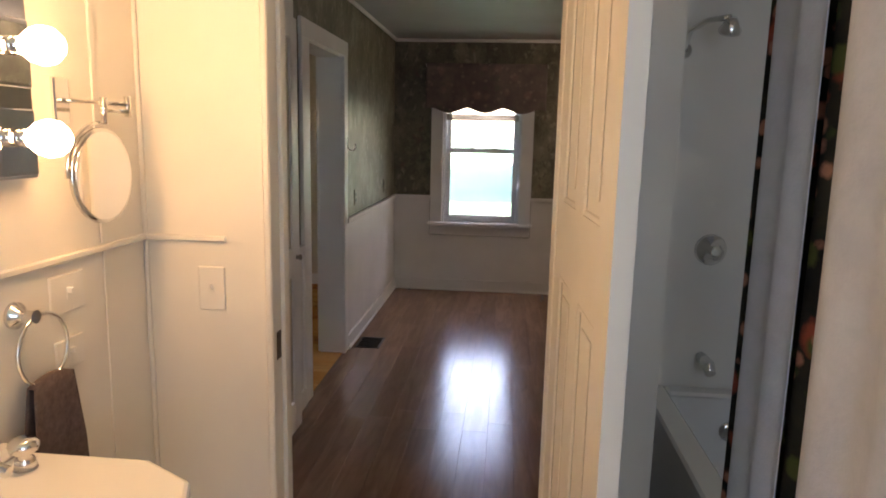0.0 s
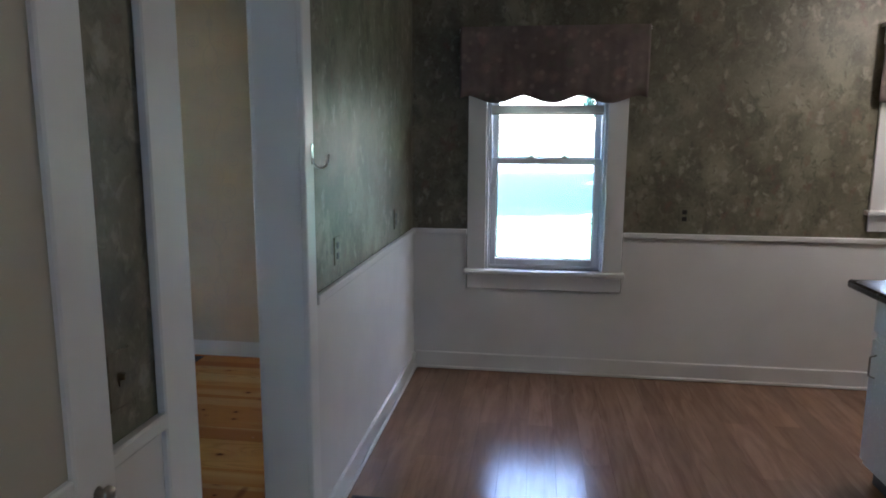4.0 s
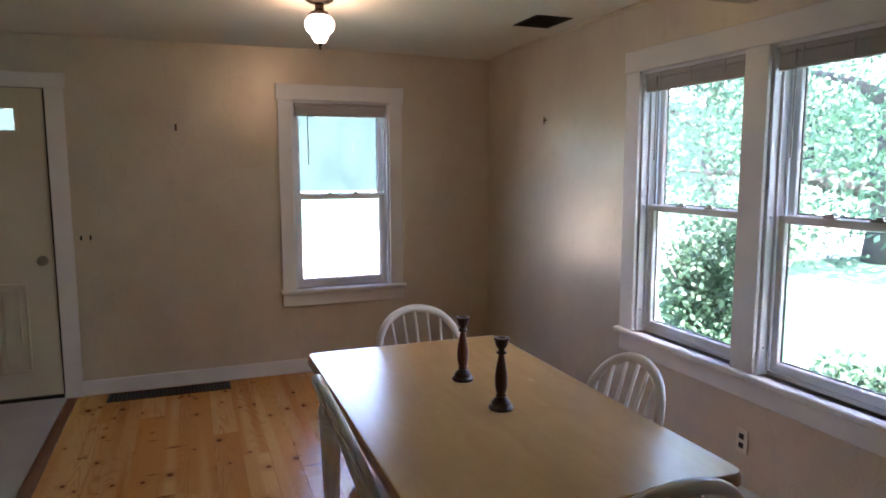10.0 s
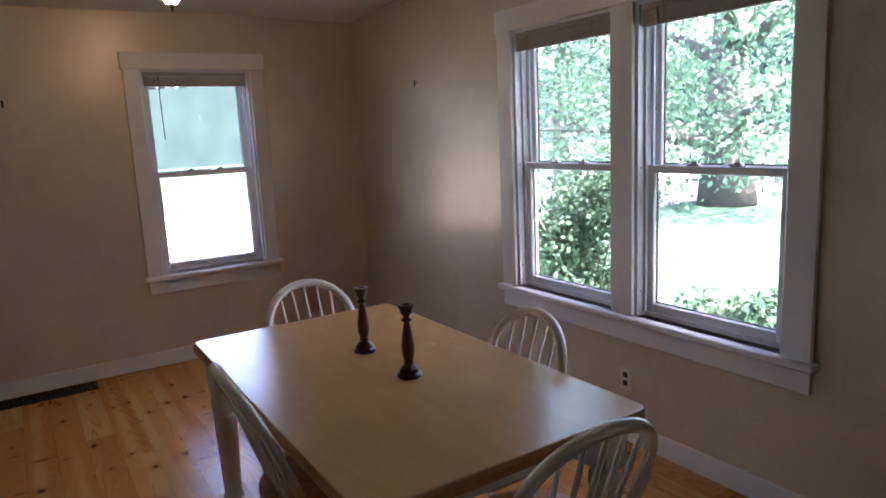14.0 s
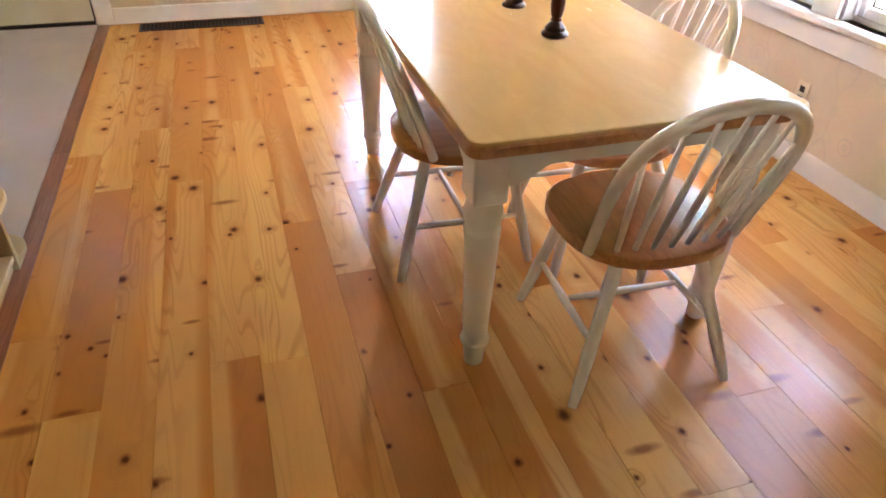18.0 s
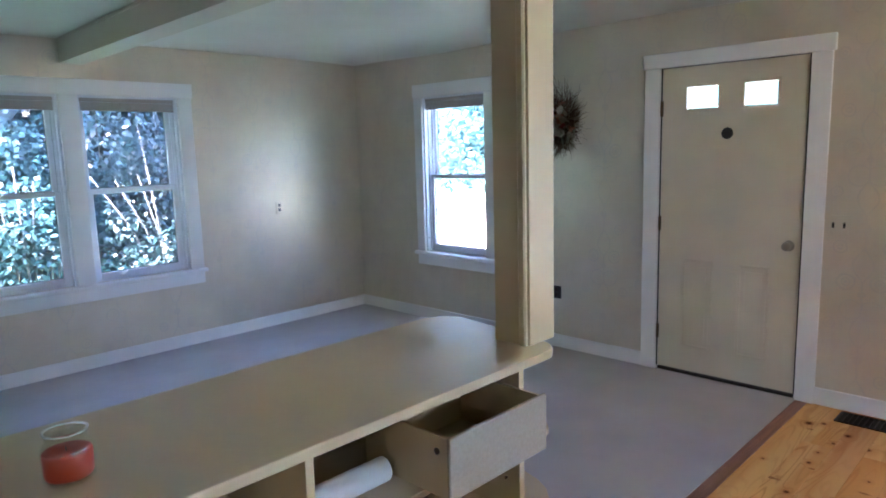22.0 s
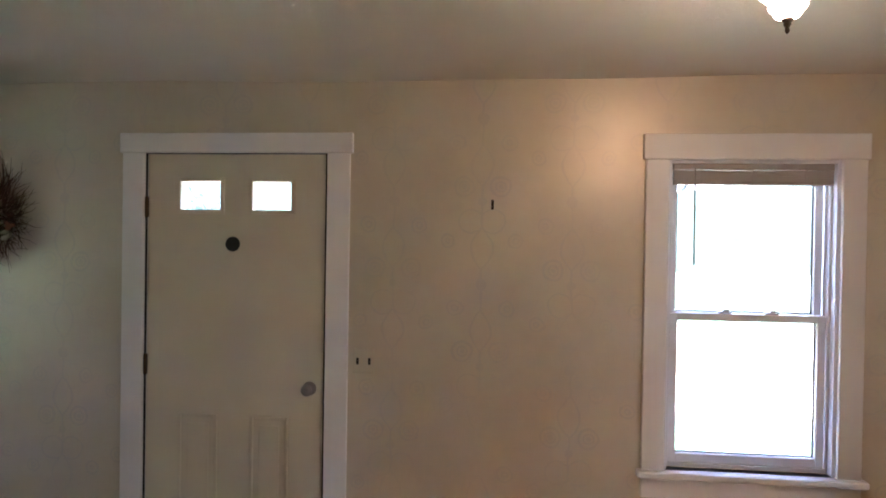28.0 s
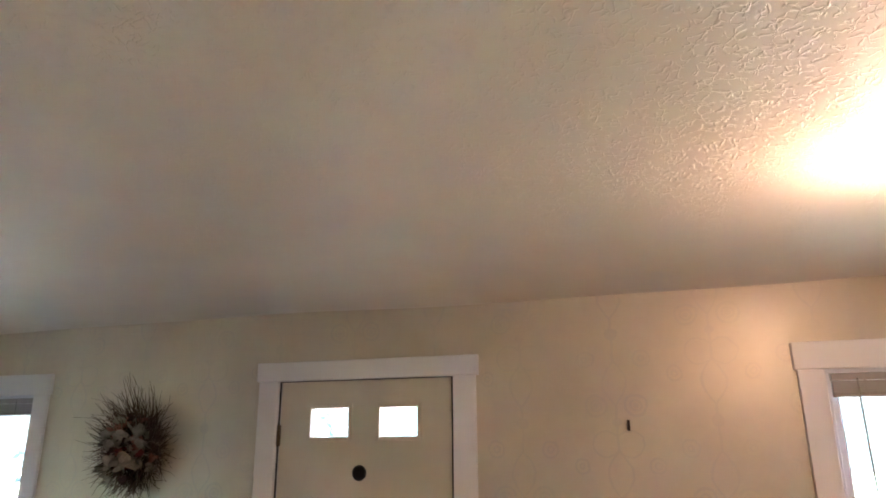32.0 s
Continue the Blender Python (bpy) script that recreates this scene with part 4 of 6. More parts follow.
# ---- bathroom doorway and open door ----
def bath_doorway():
    d = thing("doorway_bathroom", (-0.04, Y_BATH, 0), "cream painted bathroom doorway with a worn strike plate", "doorway", kind="structure")
    a, b = BATH_DOOR[0] + 0.04, BATH_DOOR[1] + 0.04
    part("jamb", boxes((a, a + 0.02, -0.03, 0.122, 0, 2.01), bevel=0.004), BATH_PAINT, d)
    part("jamb", boxes((b - 0.02, b, -0.012, 0.122, 0, 2.01), bevel=0.002), BATH_PAINT, d)
    part("head_jamb", boxes((a, b, -0.012, 0.122, 2.01, 2.03)), BATH_PAINT, d)
    part("stop", boxes((a + 0.02, a + 0.032, 0.04, 0.075, 0, 2.01), bevel=0.002), BATH_PAINT, d)
    part("casing", boxes((a - 0.10, a + 0.008, 0.112, 0.148, 0, 2.03), bevel=0.003), TRIM, d)
    part("casing", boxes((b - 0.008, b + 0.10, 0.112, 0.13, 0, 2.03), bevel=0.003), TRIM, d)
    part("head_casing", boxes((a - 0.10, b + 0.10, 0.112, 0.132, 2.03, 2.12), bevel=0.003), TRIM, d)
    part("strike_plate", boxes((a + 0.018, a + 0.0225, 0.0, 0.032, 0.86, 0.94), bevel=0.001), BRONZE, d, "worn bronze strike plate")


bath_doorway()


def bath_door(hinge, turn):
    """A painted panelled door; local x runs from the hinge to the free edge."""
    d = thing("door_2", (*hinge, 0.012), "open cream four-panel bathroom door with cracked paint", "door", kind="structure", turn=turn)
    W, T, Hh = 0.69, 0.035, 1.98
    leaf = part("leaf", boxes((0, W, 0.006, T - 0.006, 0, Hh)), BATH_PAINT, d)
    st = 0.115
    rows = [(0.22, 1.15), (1.33, 1.86)]
    mid = W / 2
    bm = bmesh.new()
    for y0, y1 in ((0, 0.006), (T - 0.006, T)):
        for a, b in ((0, st), (W - st, W), (mid - 0.05, mid + 0.05)):
            box(bm, a, b, y0, y1, 0, Hh)
        for a, b in ((st, mid - 0.05), (mid + 0.05, W - st)):
            zz = [0] + [z for r in rows for z in r] + [Hh]
            for k in range(0, len(zz), 2):
                box(bm, a, b, y0, y1, zz[k], zz[k + 1])
    part("stiles_and_rails", bm, BATH_PAINT, leaf)
    for za, zb in rows:
        for a, b in ((st, mid - 0.05), (mid + 0.05, W - st)):
            bm = bmesh.new()
            for y0, y1 in ((0.0005, 0.0065), (T - 0.0065, T - 0.0005)):
                e = 0.014
                for r in ((a, a + e, y0, y1, za, zb), (b - e, b, y0, y1, za, zb), (a + e, b - e, y0, y1, za, za + e), (a + e, b - e, y0, y1, zb - e, zb)):
                    box(bm, *r, bevel=0.004)
                box(bm, a + 0.04, b - 0.04, y0 + 0.002, y1 - 0.001, za + 0.04, zb - 0.04, bevel=0.003)
            part("panel", bm, BATH_PAINT, leaf)
    part("paint_crack", boxes((mid - 0.064, mid - 0.0625, T - 0.003, T - 0.0001, 1.45, 1.66)), HOLLOW, leaf, "thin dark crack in the paint")
    return d


bath_door((0.335, 1.868), -87.0)


# ---- dining table ----
def dining_table():
    t = thing("dining_table", (-3.455, 5.10, 0), "white farmhouse dining table with a honey maple top", "table")
    L, W = 1.56, 0.905
    pts = []
    r = 0.035
    for cx, cy, a0 in ((L / 2 - r, W / 2 - r, 0), (-L / 2 + r, W / 2 - r, 90), (-L / 2 + r, -W / 2 + r, 180), (L / 2 - r, -W / 2 + r, 270)):
        for k in range(5):
            a = radians(a0 + k * 22.5)
            pts.append((cx + r * math.cos(a), cy + r * math.sin(a)))
    part("tabletop", outline([(x * 0.996, y * 0.993) for x, y in pts], 0.735, 0.743, bevel=0.005), MAPLE, t, "honey maple top board")
    part("edge_band", outline(pts, 0.706, 0.738, bevel=0.010), OAK, t, "darker rounded wooden edge")
    ix, iy = L / 2 - 0.10, W / 2 - 0.078

    def apron(half):
        """A rail whose lower edge steps down in a scallop beside each leg."""
        low = []
        for k in range(41):
            u = -half + 2 * half * k / 40
            e = max(0.0, min(1.0, (half - abs(u) - 0.05) / 0.11))
            low.append((u, 0.585 + 0.045 * e * e * (3 - 2 * e) - 0.010 * math.sin(math.pi * e)))
        bm = outline([(half, 0.706), (-half, 0.706)] + low, -0.010, 0.010)
        bmesh.ops.transform(bm, matrix=Matrix.Rotation(radians(90), 4, "X"), verts=bm.verts)
        return bm

    for s in (-1, 1):
        long_rail = apron(ix)
        bmesh.ops.transform(long_rail, matrix=Matrix.Translation((0, s * (iy + 0.012), 0)), verts=long_rail.verts)
        part("apron", long_rail, WHITE_WOOD, t)
        short_rail = apron(iy)
        bmesh.ops.transform(short_rail, matrix=Matrix.Translation((s * (ix + 0.012), 0, 0)) @ Matrix.Rotation(radians(90), 4, "Z"), verts=short_rail.verts)
        part("apron", short_rail, WHITE_WOOD, t)
    prof = [(0.024, 0.0), (0.027, 0.004), (0.031, 0.07), (0.039, 0.077), (0.042, 0.088), (0.039, 0.099), (0.033, 0.105), (0.035, 0.12), (0.045, 0.42), (0.047, 0.44), (0.043, 0.446), (0.048, 0.454), (0.048, 0.463), (0.042, 0.470), (0.049, 0.49), (0.050, 0.515), (0.044, 0.542), (0.040, 0.55)]
    for sx in (-1, 1):
        for sy in (-1, 1):
            bm = lathe(prof, 22, m=pose(sx * ix, sy * iy, 0))
            box(bm, sx * ix - 0.045, sx * ix + 0.045, sy * iy - 0.045, sy * iy + 0.045, 0.547, 0.706, bevel=0.006)
            part("leg", bm, WHITE_WOOD, t)
    return t


dining_table()


# ---- windsor chairs ----
def windsor_chair(place, turn, label):
    """A bow-back windsor chair; local +x is the way it faces, the back stands at -x."""
    c = thing("windsor_chair", place, label, "chair", group="chairs round the table", turn=turn)
    pts = []
    for k in range(28):
        a = 2 * math.pi * k / 28
        x, y = math.cos(a), math.sin(a)
        square = (abs(x) ** 2.6 + abs(y) ** 2.6) ** (-1 / 2.6)
        pts.append(((0.225 if x > 0 else 0.22) * x * square, 0.232 * y * square * (1.0 + 0.05 * x)))
    seat = outline(pts, 0.425, 0.458, bevel=0.008)
    part("seat", seat, OAK, c, "brown oak saddle seat")
    tops = {(1, 1): (0.13, 0.13), (1, -1): (0.13, -0.13), (-1, 1): (-0.13, 0.11), (-1, -1): (-0.13, -0.11)}
    feet = {(1, 1): (0.215, 0.215), (1, -1): (0.215, -0.215), (-1, 1): (-0.25, 0.232), (-1, -1): (-0.25, -0.232)}
    for k in tops:
        (tx, ty), (fx, fy) = tops[k], feet[k]
        steps = [(0.0, 0.0125), (0.12, 0.016), (0.35, 0.0185), (0.6, 0.0175), (0.8, 0.020), (0.9, 0.0175), (1.0, 0.016)]
        part("leg", tube([(fx + (tx - fx) * s, fy + (ty - fy) * s, 0.0 + 0.43 * s) for s, r in steps], [r for s, r in steps], 10), WHITE_WOOD, c)

    def at_leg(k, s):
        (tx, ty), (fx, fy) = tops[k], feet[k]
        return Vector((fx + (tx - fx) * s, fy + (ty - fy) * s, 0.43 * s))

    for sy in (-1, 1):
        a, b = at_leg((1, sy), 0.42), at_leg((-1, sy), 0.42)
        part("stretcher", tube([a, a.lerp(b, 0.5), b], [0.008, 0.012, 0.008], 8), WHITE_WOOD, c)
    a = at_leg((1, 1), 0.42).lerp(at_leg((-1, 1), 0.42), 0.5)
    b = at_leg((1, -1), 0.42).lerp(at_leg((-1, -1), 0.42), 0.5)
    part("stretcher", tube([a, a.lerp(b, 0.5), b], [0.008, 0.011, 0.008], 8), WHITE_WOOD, c)
    bow, n, rise = [], 26, 0.46
    for k in range(n + 1):
        a = math.pi * k / n
        w = 0.205 + 0.060 * math.sin(a)
        y = w * math.cos(a)
        z = 0.445 + rise * (max(0.0, math.sin(a)) ** 0.62)
        x = -0.165 - 0.15 * ((z - 0.445) / rise) + 0.03 * math.cos(a) ** 2
        bow.append((x, y, z))
    part("bow", tube(bow, [0.0145 + 0.004 * math.sin(math.pi * k / n) for k in range(n + 1)], 12), WHITE_WOOD, c, "white steam-bent bow back")
    for k in range(-3, 4):
        y0 = k * 0.047
        y1 = k * 0.062
        ca = y1 / 0.25
        z1 = 0.445 + rise * (math.sqrt(1 - ca * ca) ** 0.62)
        x1 = -0.165 - 0.15 * ((z1 - 0.445) / rise) + 0.03 * ca * ca
        x0 = -0.172 + 0.012 * abs(k) / 3
        p0, p1 = Vector((x0, y0, 0.452)), Vector((x1, y1, z1))
        part("spindle", tube([p0, p0.lerp(p1, 0.35), p1], [0.0072, 0.0092, 0.006], 8), WHITE_WOOD, c)
    for ob in c.children:
        for v in ob.data.vertices:
            v.co.z *= 0.965
    return c


windsor_chair((-2.77, 5.17, 0), 177, "white bow-back windsor chair with oak seat at the table end")
windsor_chair((-3.41, 4.87, 0), 88, "white bow-back windsor chair tucked under the table side")
windsor_chair((-4.06, 5.20, 0), 2, "white bow-back windsor chair at the far table end")
windsor_chair((-3.28, 5.34, 0), 268, "white bow-back windsor chair below the window pair")


# ---- candlesticks ----
def candlestick(place):
    c = thing("candlestick", place, "dark carved turned-wood candlestick on the table", "candlestick", group="pair of candlesticks")
    part("base", lathe([(0.040, 0), (0.042, 0.004), (0.041, 0.010), (0.033, 0.016), (0.031, 0.020), (0.033, 0.024), (0.026, 0.034), (0.018, 0.044), (0.013, 0.048)], 28), DARK_WOOD, c)
    stem = [(0.013, 0.046), (0.019, 0.052), (0.014, 0.058)]
    for k in range(17):
        q = k / 16
        stem.append((0.0100 + 0.0115 * math.sin(math.pi * (0.08 + 0.92 * q) ** 0.75) + (0.0010 if k % 2 else 0.0), 0.060 + 0.135 * q))
    stem += [(0.010, 0.20), (0.0095, 0.206)]
    part("stem", lathe(stem, 24), RED_WOOD, c, "carved reddish-brown stem")
    part("cup", lathe([(0.010, 0.204), (0.018, 0.209), (0.018, 0.213), (0.010, 0.220), (0.0115, 0.226), (0.019, 0.236), (0.0215, 0.25), (0.0265, 0.262), (0.0265, 0.266), (0.013, 0.2665), (0.012, 0.25)], 24), DARK_WOOD, c)
    for ob in c.children:
        for v in ob.data.vertices:
            v.co.z *= 0.91
    return c



candlestick((-3.657, 5.143, 0.743))
candlestick((-3.33, 5.145, 0.743))


# ---- half-height bookcase divider ----
def divider():
    """Open shelving with rounded end shelves, a wide cream top and a post above."""
    base = (-2.87, 3.115, 0)
    d = thing("bookcase_divider", base, "cream painted half-height open bookcase dividing the two rooms", "bookcase")
    x0, x1, y0, y1, top = -0.738, 0.93, -0.226, 0.288, 0.965
    top_pts = [(x1, 0.315), (x1, -0.262), (-0.86, -0.262)]
    for cx, cy, r, a0, a1, n in ((-0.86, -0.1535, 0.1085, -90, -180, 8), (-0.819, 0.222, 0.092, 180, 90, 8)):
        for k in range(n + 1):
            a = radians(a0 + (a1 - a0) * k / n)
            top_pts.append((cx + r * math.cos(a), cy + r * math.sin(a)))
    part("top", outline(list(reversed(top_pts)), top - 0.025, top, bevel=0.006), BEIGE_PAINT, d, "wide cream painted top board")
    part("end_panel", boxes((x0, x0 + 0.022, y0, y1, 0.0, top - 0.025), bevel=0.001), BEIGE_PAINT, d)
    part("end_panel", boxes((x1 - 0.03, x1 - 0.008, y0, y1, 0.0, top - 0.025), bevel=0.001), BEIGE_PAINT, d)
    part("back_panel", boxes((x0 + 0.022, x1 - 0.03, y0, y0 + 0.012, 0.05, top - 0.025)), BEIGE_PAINT, d)
    for xd in (0.004, 0.44):
        part("divider_panel", boxes((xd, xd + 0.022, y0 + 0.012, y1, 0.06, top - 0.025), bevel=0.0015), BEIGE_PAINT, d)
    for z in (0.695, 0.46, 0.23, 0.04):
        for a, b in ((x0 + 0.022, 0.004), (0.026, 0.44), (0.462, x1 - 0.03)):
            part("shelf", boxes((a, b, y0 + 0.012, y1 - 0.004, z, z + 0.02), bevel=0.002), BEIGE_PAINT, d)
    part("plinth", boxes((x0 + 0.022, x1 - 0.03, y1 - 0.04, y1 - 0.02, 0.0, 0.04)), BEIGE_PAINT, d)
    for z in (0.675, 0.44, 0.20, 0.0):
        pts = [(x0, y1), (x0, y0)]
        for k in range(11):
            a = radians(-90 - k * 18)
            pts.append((x0 - 0.10 + 0.14 * math.cos(a), (y0 + y1) / 2 + (y1 - y0) / 2 * math.sin(a)))
        part("end_shelf", outline(list(reversed(pts)), z, z + 0.022, bevel=0.005), BEIGE_PAINT, d, "rounded cream end shelf")
    for z in (0.58, 0.82):
        part("shelf_pin", lathe([(0.004, 0), (0.004, 0.008)], 8, m=pose(x0 + 0.022, y1 - 0.05, z, 0, 90, 0)), BRONZE, d)
    p = thing("post", (-3.757, 3.291, top), "cream painted boxed post standing on the bookcase top", "post", kind="structure")
    tall = CEIL - 0.17 - top
    part("post_core", boxes((-0.068, 0.068, -0.062, 0.055, 0, tall), bevel=0.003), BEIGE_PAINT, p)
    part("post_bead", boxes((0.059, 0.076, 0.036, 0.064, 0, tall), bevel=0.005), BEIGE_PAINT, p)
    part("post_face", boxes((-0.074, 0.055, 0.055, 0.066, 0, tall), bevel=0.002), BEIGE_PAINT, p)
    # pulled-out storage drawer
    b = thing("storage_drawer", (-3.388, 3.365, 0.716), "beige fabric storage drawer pulled halfway out of the shelf", "drawer box")
    part("front", boxes((-0.2, 0.2, 0.122, 0.134, 0.0, 0.166), bevel=0.003), DRAWER_CLOTH, b)
    part("side", boxes((-0.194, -0.186, -0.195, 0.122, 0.0, 0.16)), BEIGE_PAINT, b)
    part("side", boxes((0.186, 0.194, -0.195, 0.122, 0.0, 0.16)), BEIGE_PAINT, b)
    part("back", boxes((-0.186, 0.186, -0.195, -0.187, 0.0, 0.16)), BEIGE_PAINT, b)
    part("bottom", boxes((-0.186, 0.186, -0.187, 0.122, 0.0, 0.006)), BEIGE_PAINT, b)
    part("grommet", lathe([(0.009, 0), (0.009, 0.004), (0.004, 0.005)], 12, m=pose(0.193, 0.085, 0.12, 0, 90, 0)), BRONZE, b, "small bronze grommet")
    r = thing("paper_roll", (-3.02, 3.285, 0.7485), "white paper roll lying in the open shelf", "paper roll")
    part("roll", lathe([(0.012, -0.14), (0.032, -0.14), (0.033, -0.138), (0.033, 0.138), (0.032, 0.14), (0.012, 0.14)], 24, m=pose(0, 0, 0, 0, 90, 0)), PAPER_ROLL, r)
    part("core", lathe([(0.011, -0.1405), (0.011, 0.1405)], 14, m=pose(0, 0, 0, 0, 90, 0)), DRAWER_CLOTH, r, "cardboard core")
    j = thing("candle_jar", (-2.458, 3.185, top), "red-orange jar candle in a squat glass jar", "candle")
    prof = [(0.041, 0), (0.0465, 0.005), (0.048, 0.061), (0.0435, 0.072), (0.0375, 0.078), (0.0375, 0.098), (0.0355, 0.098), (0.0355, 0.078), (0.0415, 0.071), (0.0455, 0.061), (0.0445, 0.007), (0.03, 0.006)]
    part("jar", lathe(prof, 32), JAR_GLASS, j, "clear glass jar")
    part("lip", tube([(0.038 * math.cos(a), 0.038 * math.sin(a), 0.0985) for a in np.linspace(0, 2 * math.pi, 33)[:-1]], 0.0026, 8, closed=True), GLASS, j, "rounded glass lip")
    part("wax", lathe([(0.041, 0.008), (0.0435, 0.014), (0.0445, 0.055), (0.041, 0.059), (0.026, 0.056)], 32), WAX, j, "red-orange wax")
    part("wick", tube([(0, 0, 0.05), (0.002, 0, 0.066)], 0.0015, 6), BLACK, j)
    w = thing("wall_box", (-2.0, 3.06, top), "small white plastic box with a grey screen on the bookcase top", "box")
    part("body", boxes((-0.075, 0.075, -0.038, 0.038, 0, 0.038), bevel=0.008), WHITE_PLATE, w)
    part("screen", boxes((-0.027, 0.048, -0.02, 0.02, 0.038, 0.04)), CLOSET_PANEL, w)


divider()


# ---- ceiling lamp ----
def ceiling_lamp():
    lx, ly = -4.975, 4.88
    c = thing("ceiling_lamp", (lx, ly, CEIL), "bronze ceiling lamp with a lit white ribbed glass globe", "ceiling lamp")
    part("canopy", lathe([(0.03, -0.030), (0.045, -0.026), (0.062, -0.022), (0.066, -0.016), (0.080, -0.012), (0.083, -0.005), (0.082, 0.0)], 32), BRONZE, c)
    part("fitter", lathe([(0.046, -0.096), (0.052, -0.094), (0.054, -0.080), (0.050, -0.074), (0.030, -0.066), (0.026, -0.045), (0.028, -0.028)], 28), BRONZE, c)
    for k in range(3):
        a = 2.1 * k + 0.4
        part("thumb_screw", tube([(0.05 * math.cos(a), 0.05 * math.sin(a), -0.086), (0.066 * math.cos(a), 0.066 * math.sin(a), -0.086)], [0.003, 0.004], 8), BRONZE, c)
    prof = [(0.012, -0.252), (0.030, -0.248), (0.036, -0.240), (0.034, -0.234), (0.045, -0.228), (0.050, -0.218), (0.046, -0.210), (0.058, -0.200), (0.078, -0.180), (0.088, -0.152), (0.086, -0.128), (0.072, -0.106), (0.052, -0.094)]
    g = part("globe", lathe(prof, 32), glowing("lit_opal_glass", (1.0, 0.86, 0.68), 0.4), c, "lit white opal glass globe")
    part("finial", lathe([(0.003, -0.292), (0.007, -0.284), (0.005, -0.276), (0.011, -0.268), (0.009, -0.262), (0.016, -0.256), (0.014, -0.250)], 16), BRONZE, c)
    g.visible_shadow = False
    for ob in c.children:
        for v in ob.data.vertices:
            v.co *= 0.88
    lamp_point("lamp_bulb", (lx, ly, CEIL - 0.15), 0.21, (1.0, 0.62, 0.32), 0.05)


ceiling_lamp()


kl = thing("kitchen_lamp", (2.06, 5.62, CEIL_K), "lit white flush dome ceiling light in the kitchen", "ceiling lamp")
part("base_ring", lathe([(0.15, -0.025), (0.155, -0.012), (0.15, 0.0)], 28), TRIM, kl)
kg = part("dome", lathe([(0.01, -0.09), (0.07, -0.082), (0.12, -0.058), (0.145, -0.025)], 28), glowing("lit_dome_glass", (1.0, 0.90, 0.78), 1.2), kl, "lit white glass dome")
kg.visible_shadow = False
lamp_point("kitchen_bulb", (2.06, 5.62, CEIL_K - 0.13), 0.22, (1.0, 0.80, 0.60), 0.08)


# ---- registers and vents ----
def register(name, place, sx, sy, label, up=True, bars=14):
    r = thing(name, place, label, "vent")
    s = 1 if up else -1
    f = 0.014
    zt = 0.006 * s
    z0, z1 = min(0, zt), max(0, zt)
    part("rim", boxes((-sx, sx, -sy, -sy + f, z0, z1), (-sx, sx, sy - f, sy, z0, z1), (-sx, -sx + f, -sy + f, sy - f, z0, z1), (sx - f, sx, -sy + f, sy - f, z0, z1), bevel=0.001), BLACK_METAL, r)
    part("backing", boxes((-sx + f, sx - f, -sy + f, sy - f, min(0, 0.0015 * s), max(0, 0.0015 * s))), HOLLOW, r)
    along = 0 if sx > sy else 1
    n = bars
    for k in range(1, n):
        q = -1 + 2 * k / n
        if along == 0:
            part("bar", boxes((q * (sx - f) - 0.0025, q * (sx - f) + 0.0025, -sy + f, sy - f, min(0.0015 * s, 0.0045 * s), max(0.0015 * s, 0.0045 * s))), BLACK_METAL, r)
        else:
            part("bar", boxes((-sx + f, sx - f, q * (sy - f) - 0.0025, q * (sy - f) + 0.0025, min(0.0015 * s, 0.0045 * s), max(0.0015 * s, 0.0045 * s))), BLACK_METAL, r)
    return r


register("floor_register", (-6.235, 4.025, 0.0), 0.085, 0.395, "long dark metal floor register below the wall", bars=30)
register("floor_register", (-2.48, 6.315, 0.0), 0.158, 0.12, "square dark metal floor register in the pine floor")
register("floor_register", (-0.735, 4.70, 0.0), 0.088, 0.12, "dark metal floor register in the kitchen floor")
register("floor_register", (-2.62, -0.55, 0.004), 0.17, 0.075, "dark metal floor register in the carpet")
register("ceiling_vent", (-5.04, 6.23, CEIL), 0.148, 0.12, "square dark metal ceiling vent", up=False)


# ---- wall plates ----
def plate(name, place, turn, label, mat, w=0.035, h=0.057, kind="outlet", flat=False):
    """A wall plate; local y points into the wall."""
    p = thing(name, place, label, "outlet" if kind == "outlet" else "switch", turn=turn)
    part("cover", boxes((-w, w, -0.006, 0, -h, h), bevel=0.003), mat, p)
    if kind == "outlet":
        for z in (-0.021, 0.021):
            part("socket", boxes((-0.014, 0.014, -0.0085, -0.006, z - 0.013, z + 0.013), bevel=0.002), BLACK if mat is not BLACK else BLACK_METAL, p)
    elif kind == "two":
        for x in (-0.028, 0.028):
            part("toggle", boxes((x - 0.006, x + 0.006, -0.016, -0.006, -0.016, 0.016), bevel=0.003), BLACK, p)
    else:
        part("slot", boxes((-0.006, 0.006, -0.0075, -0.006, -0.013, 0.013)), mat, p)
        part("toggle", boxes((-0.004, 0.004, -0.018, -0.006, 0.0, 0.012), bevel=0.001), mat, p)
    return p


plate("wall_switch", (X_WEST, 3.55, 1.08), 90, "papered double switch plate with two dark toggles by the door", CREAM, w=0.05, kind="two")
plate("wall_outlet", (X_WEST, 1.63, 0.44), 90, "black outlet plate low on the papered wall", BLACK, w=0.045, h=0.05)
plate("wall_outlet", (X_WEST, 1.53, 1.06), 90, "papered outlet plate with dark sockets", CREAM, w=0.03)
plate("wall_outlet", (-3.605, Y_NORTH, 0.315), 0, "ivory outlet plate with dark sockets under the window", OUTLET)
plate("wall_outlet", (-5.413, Y_SOUTH, 1.08), 180, "papered outlet plate with dark sockets on the living room wall", CREAM)
plate("wall_outlet", (X_KIT, 4.83, 1.04), 90, "papered outlet plate with dark sockets above the wainscot", FLORAL)
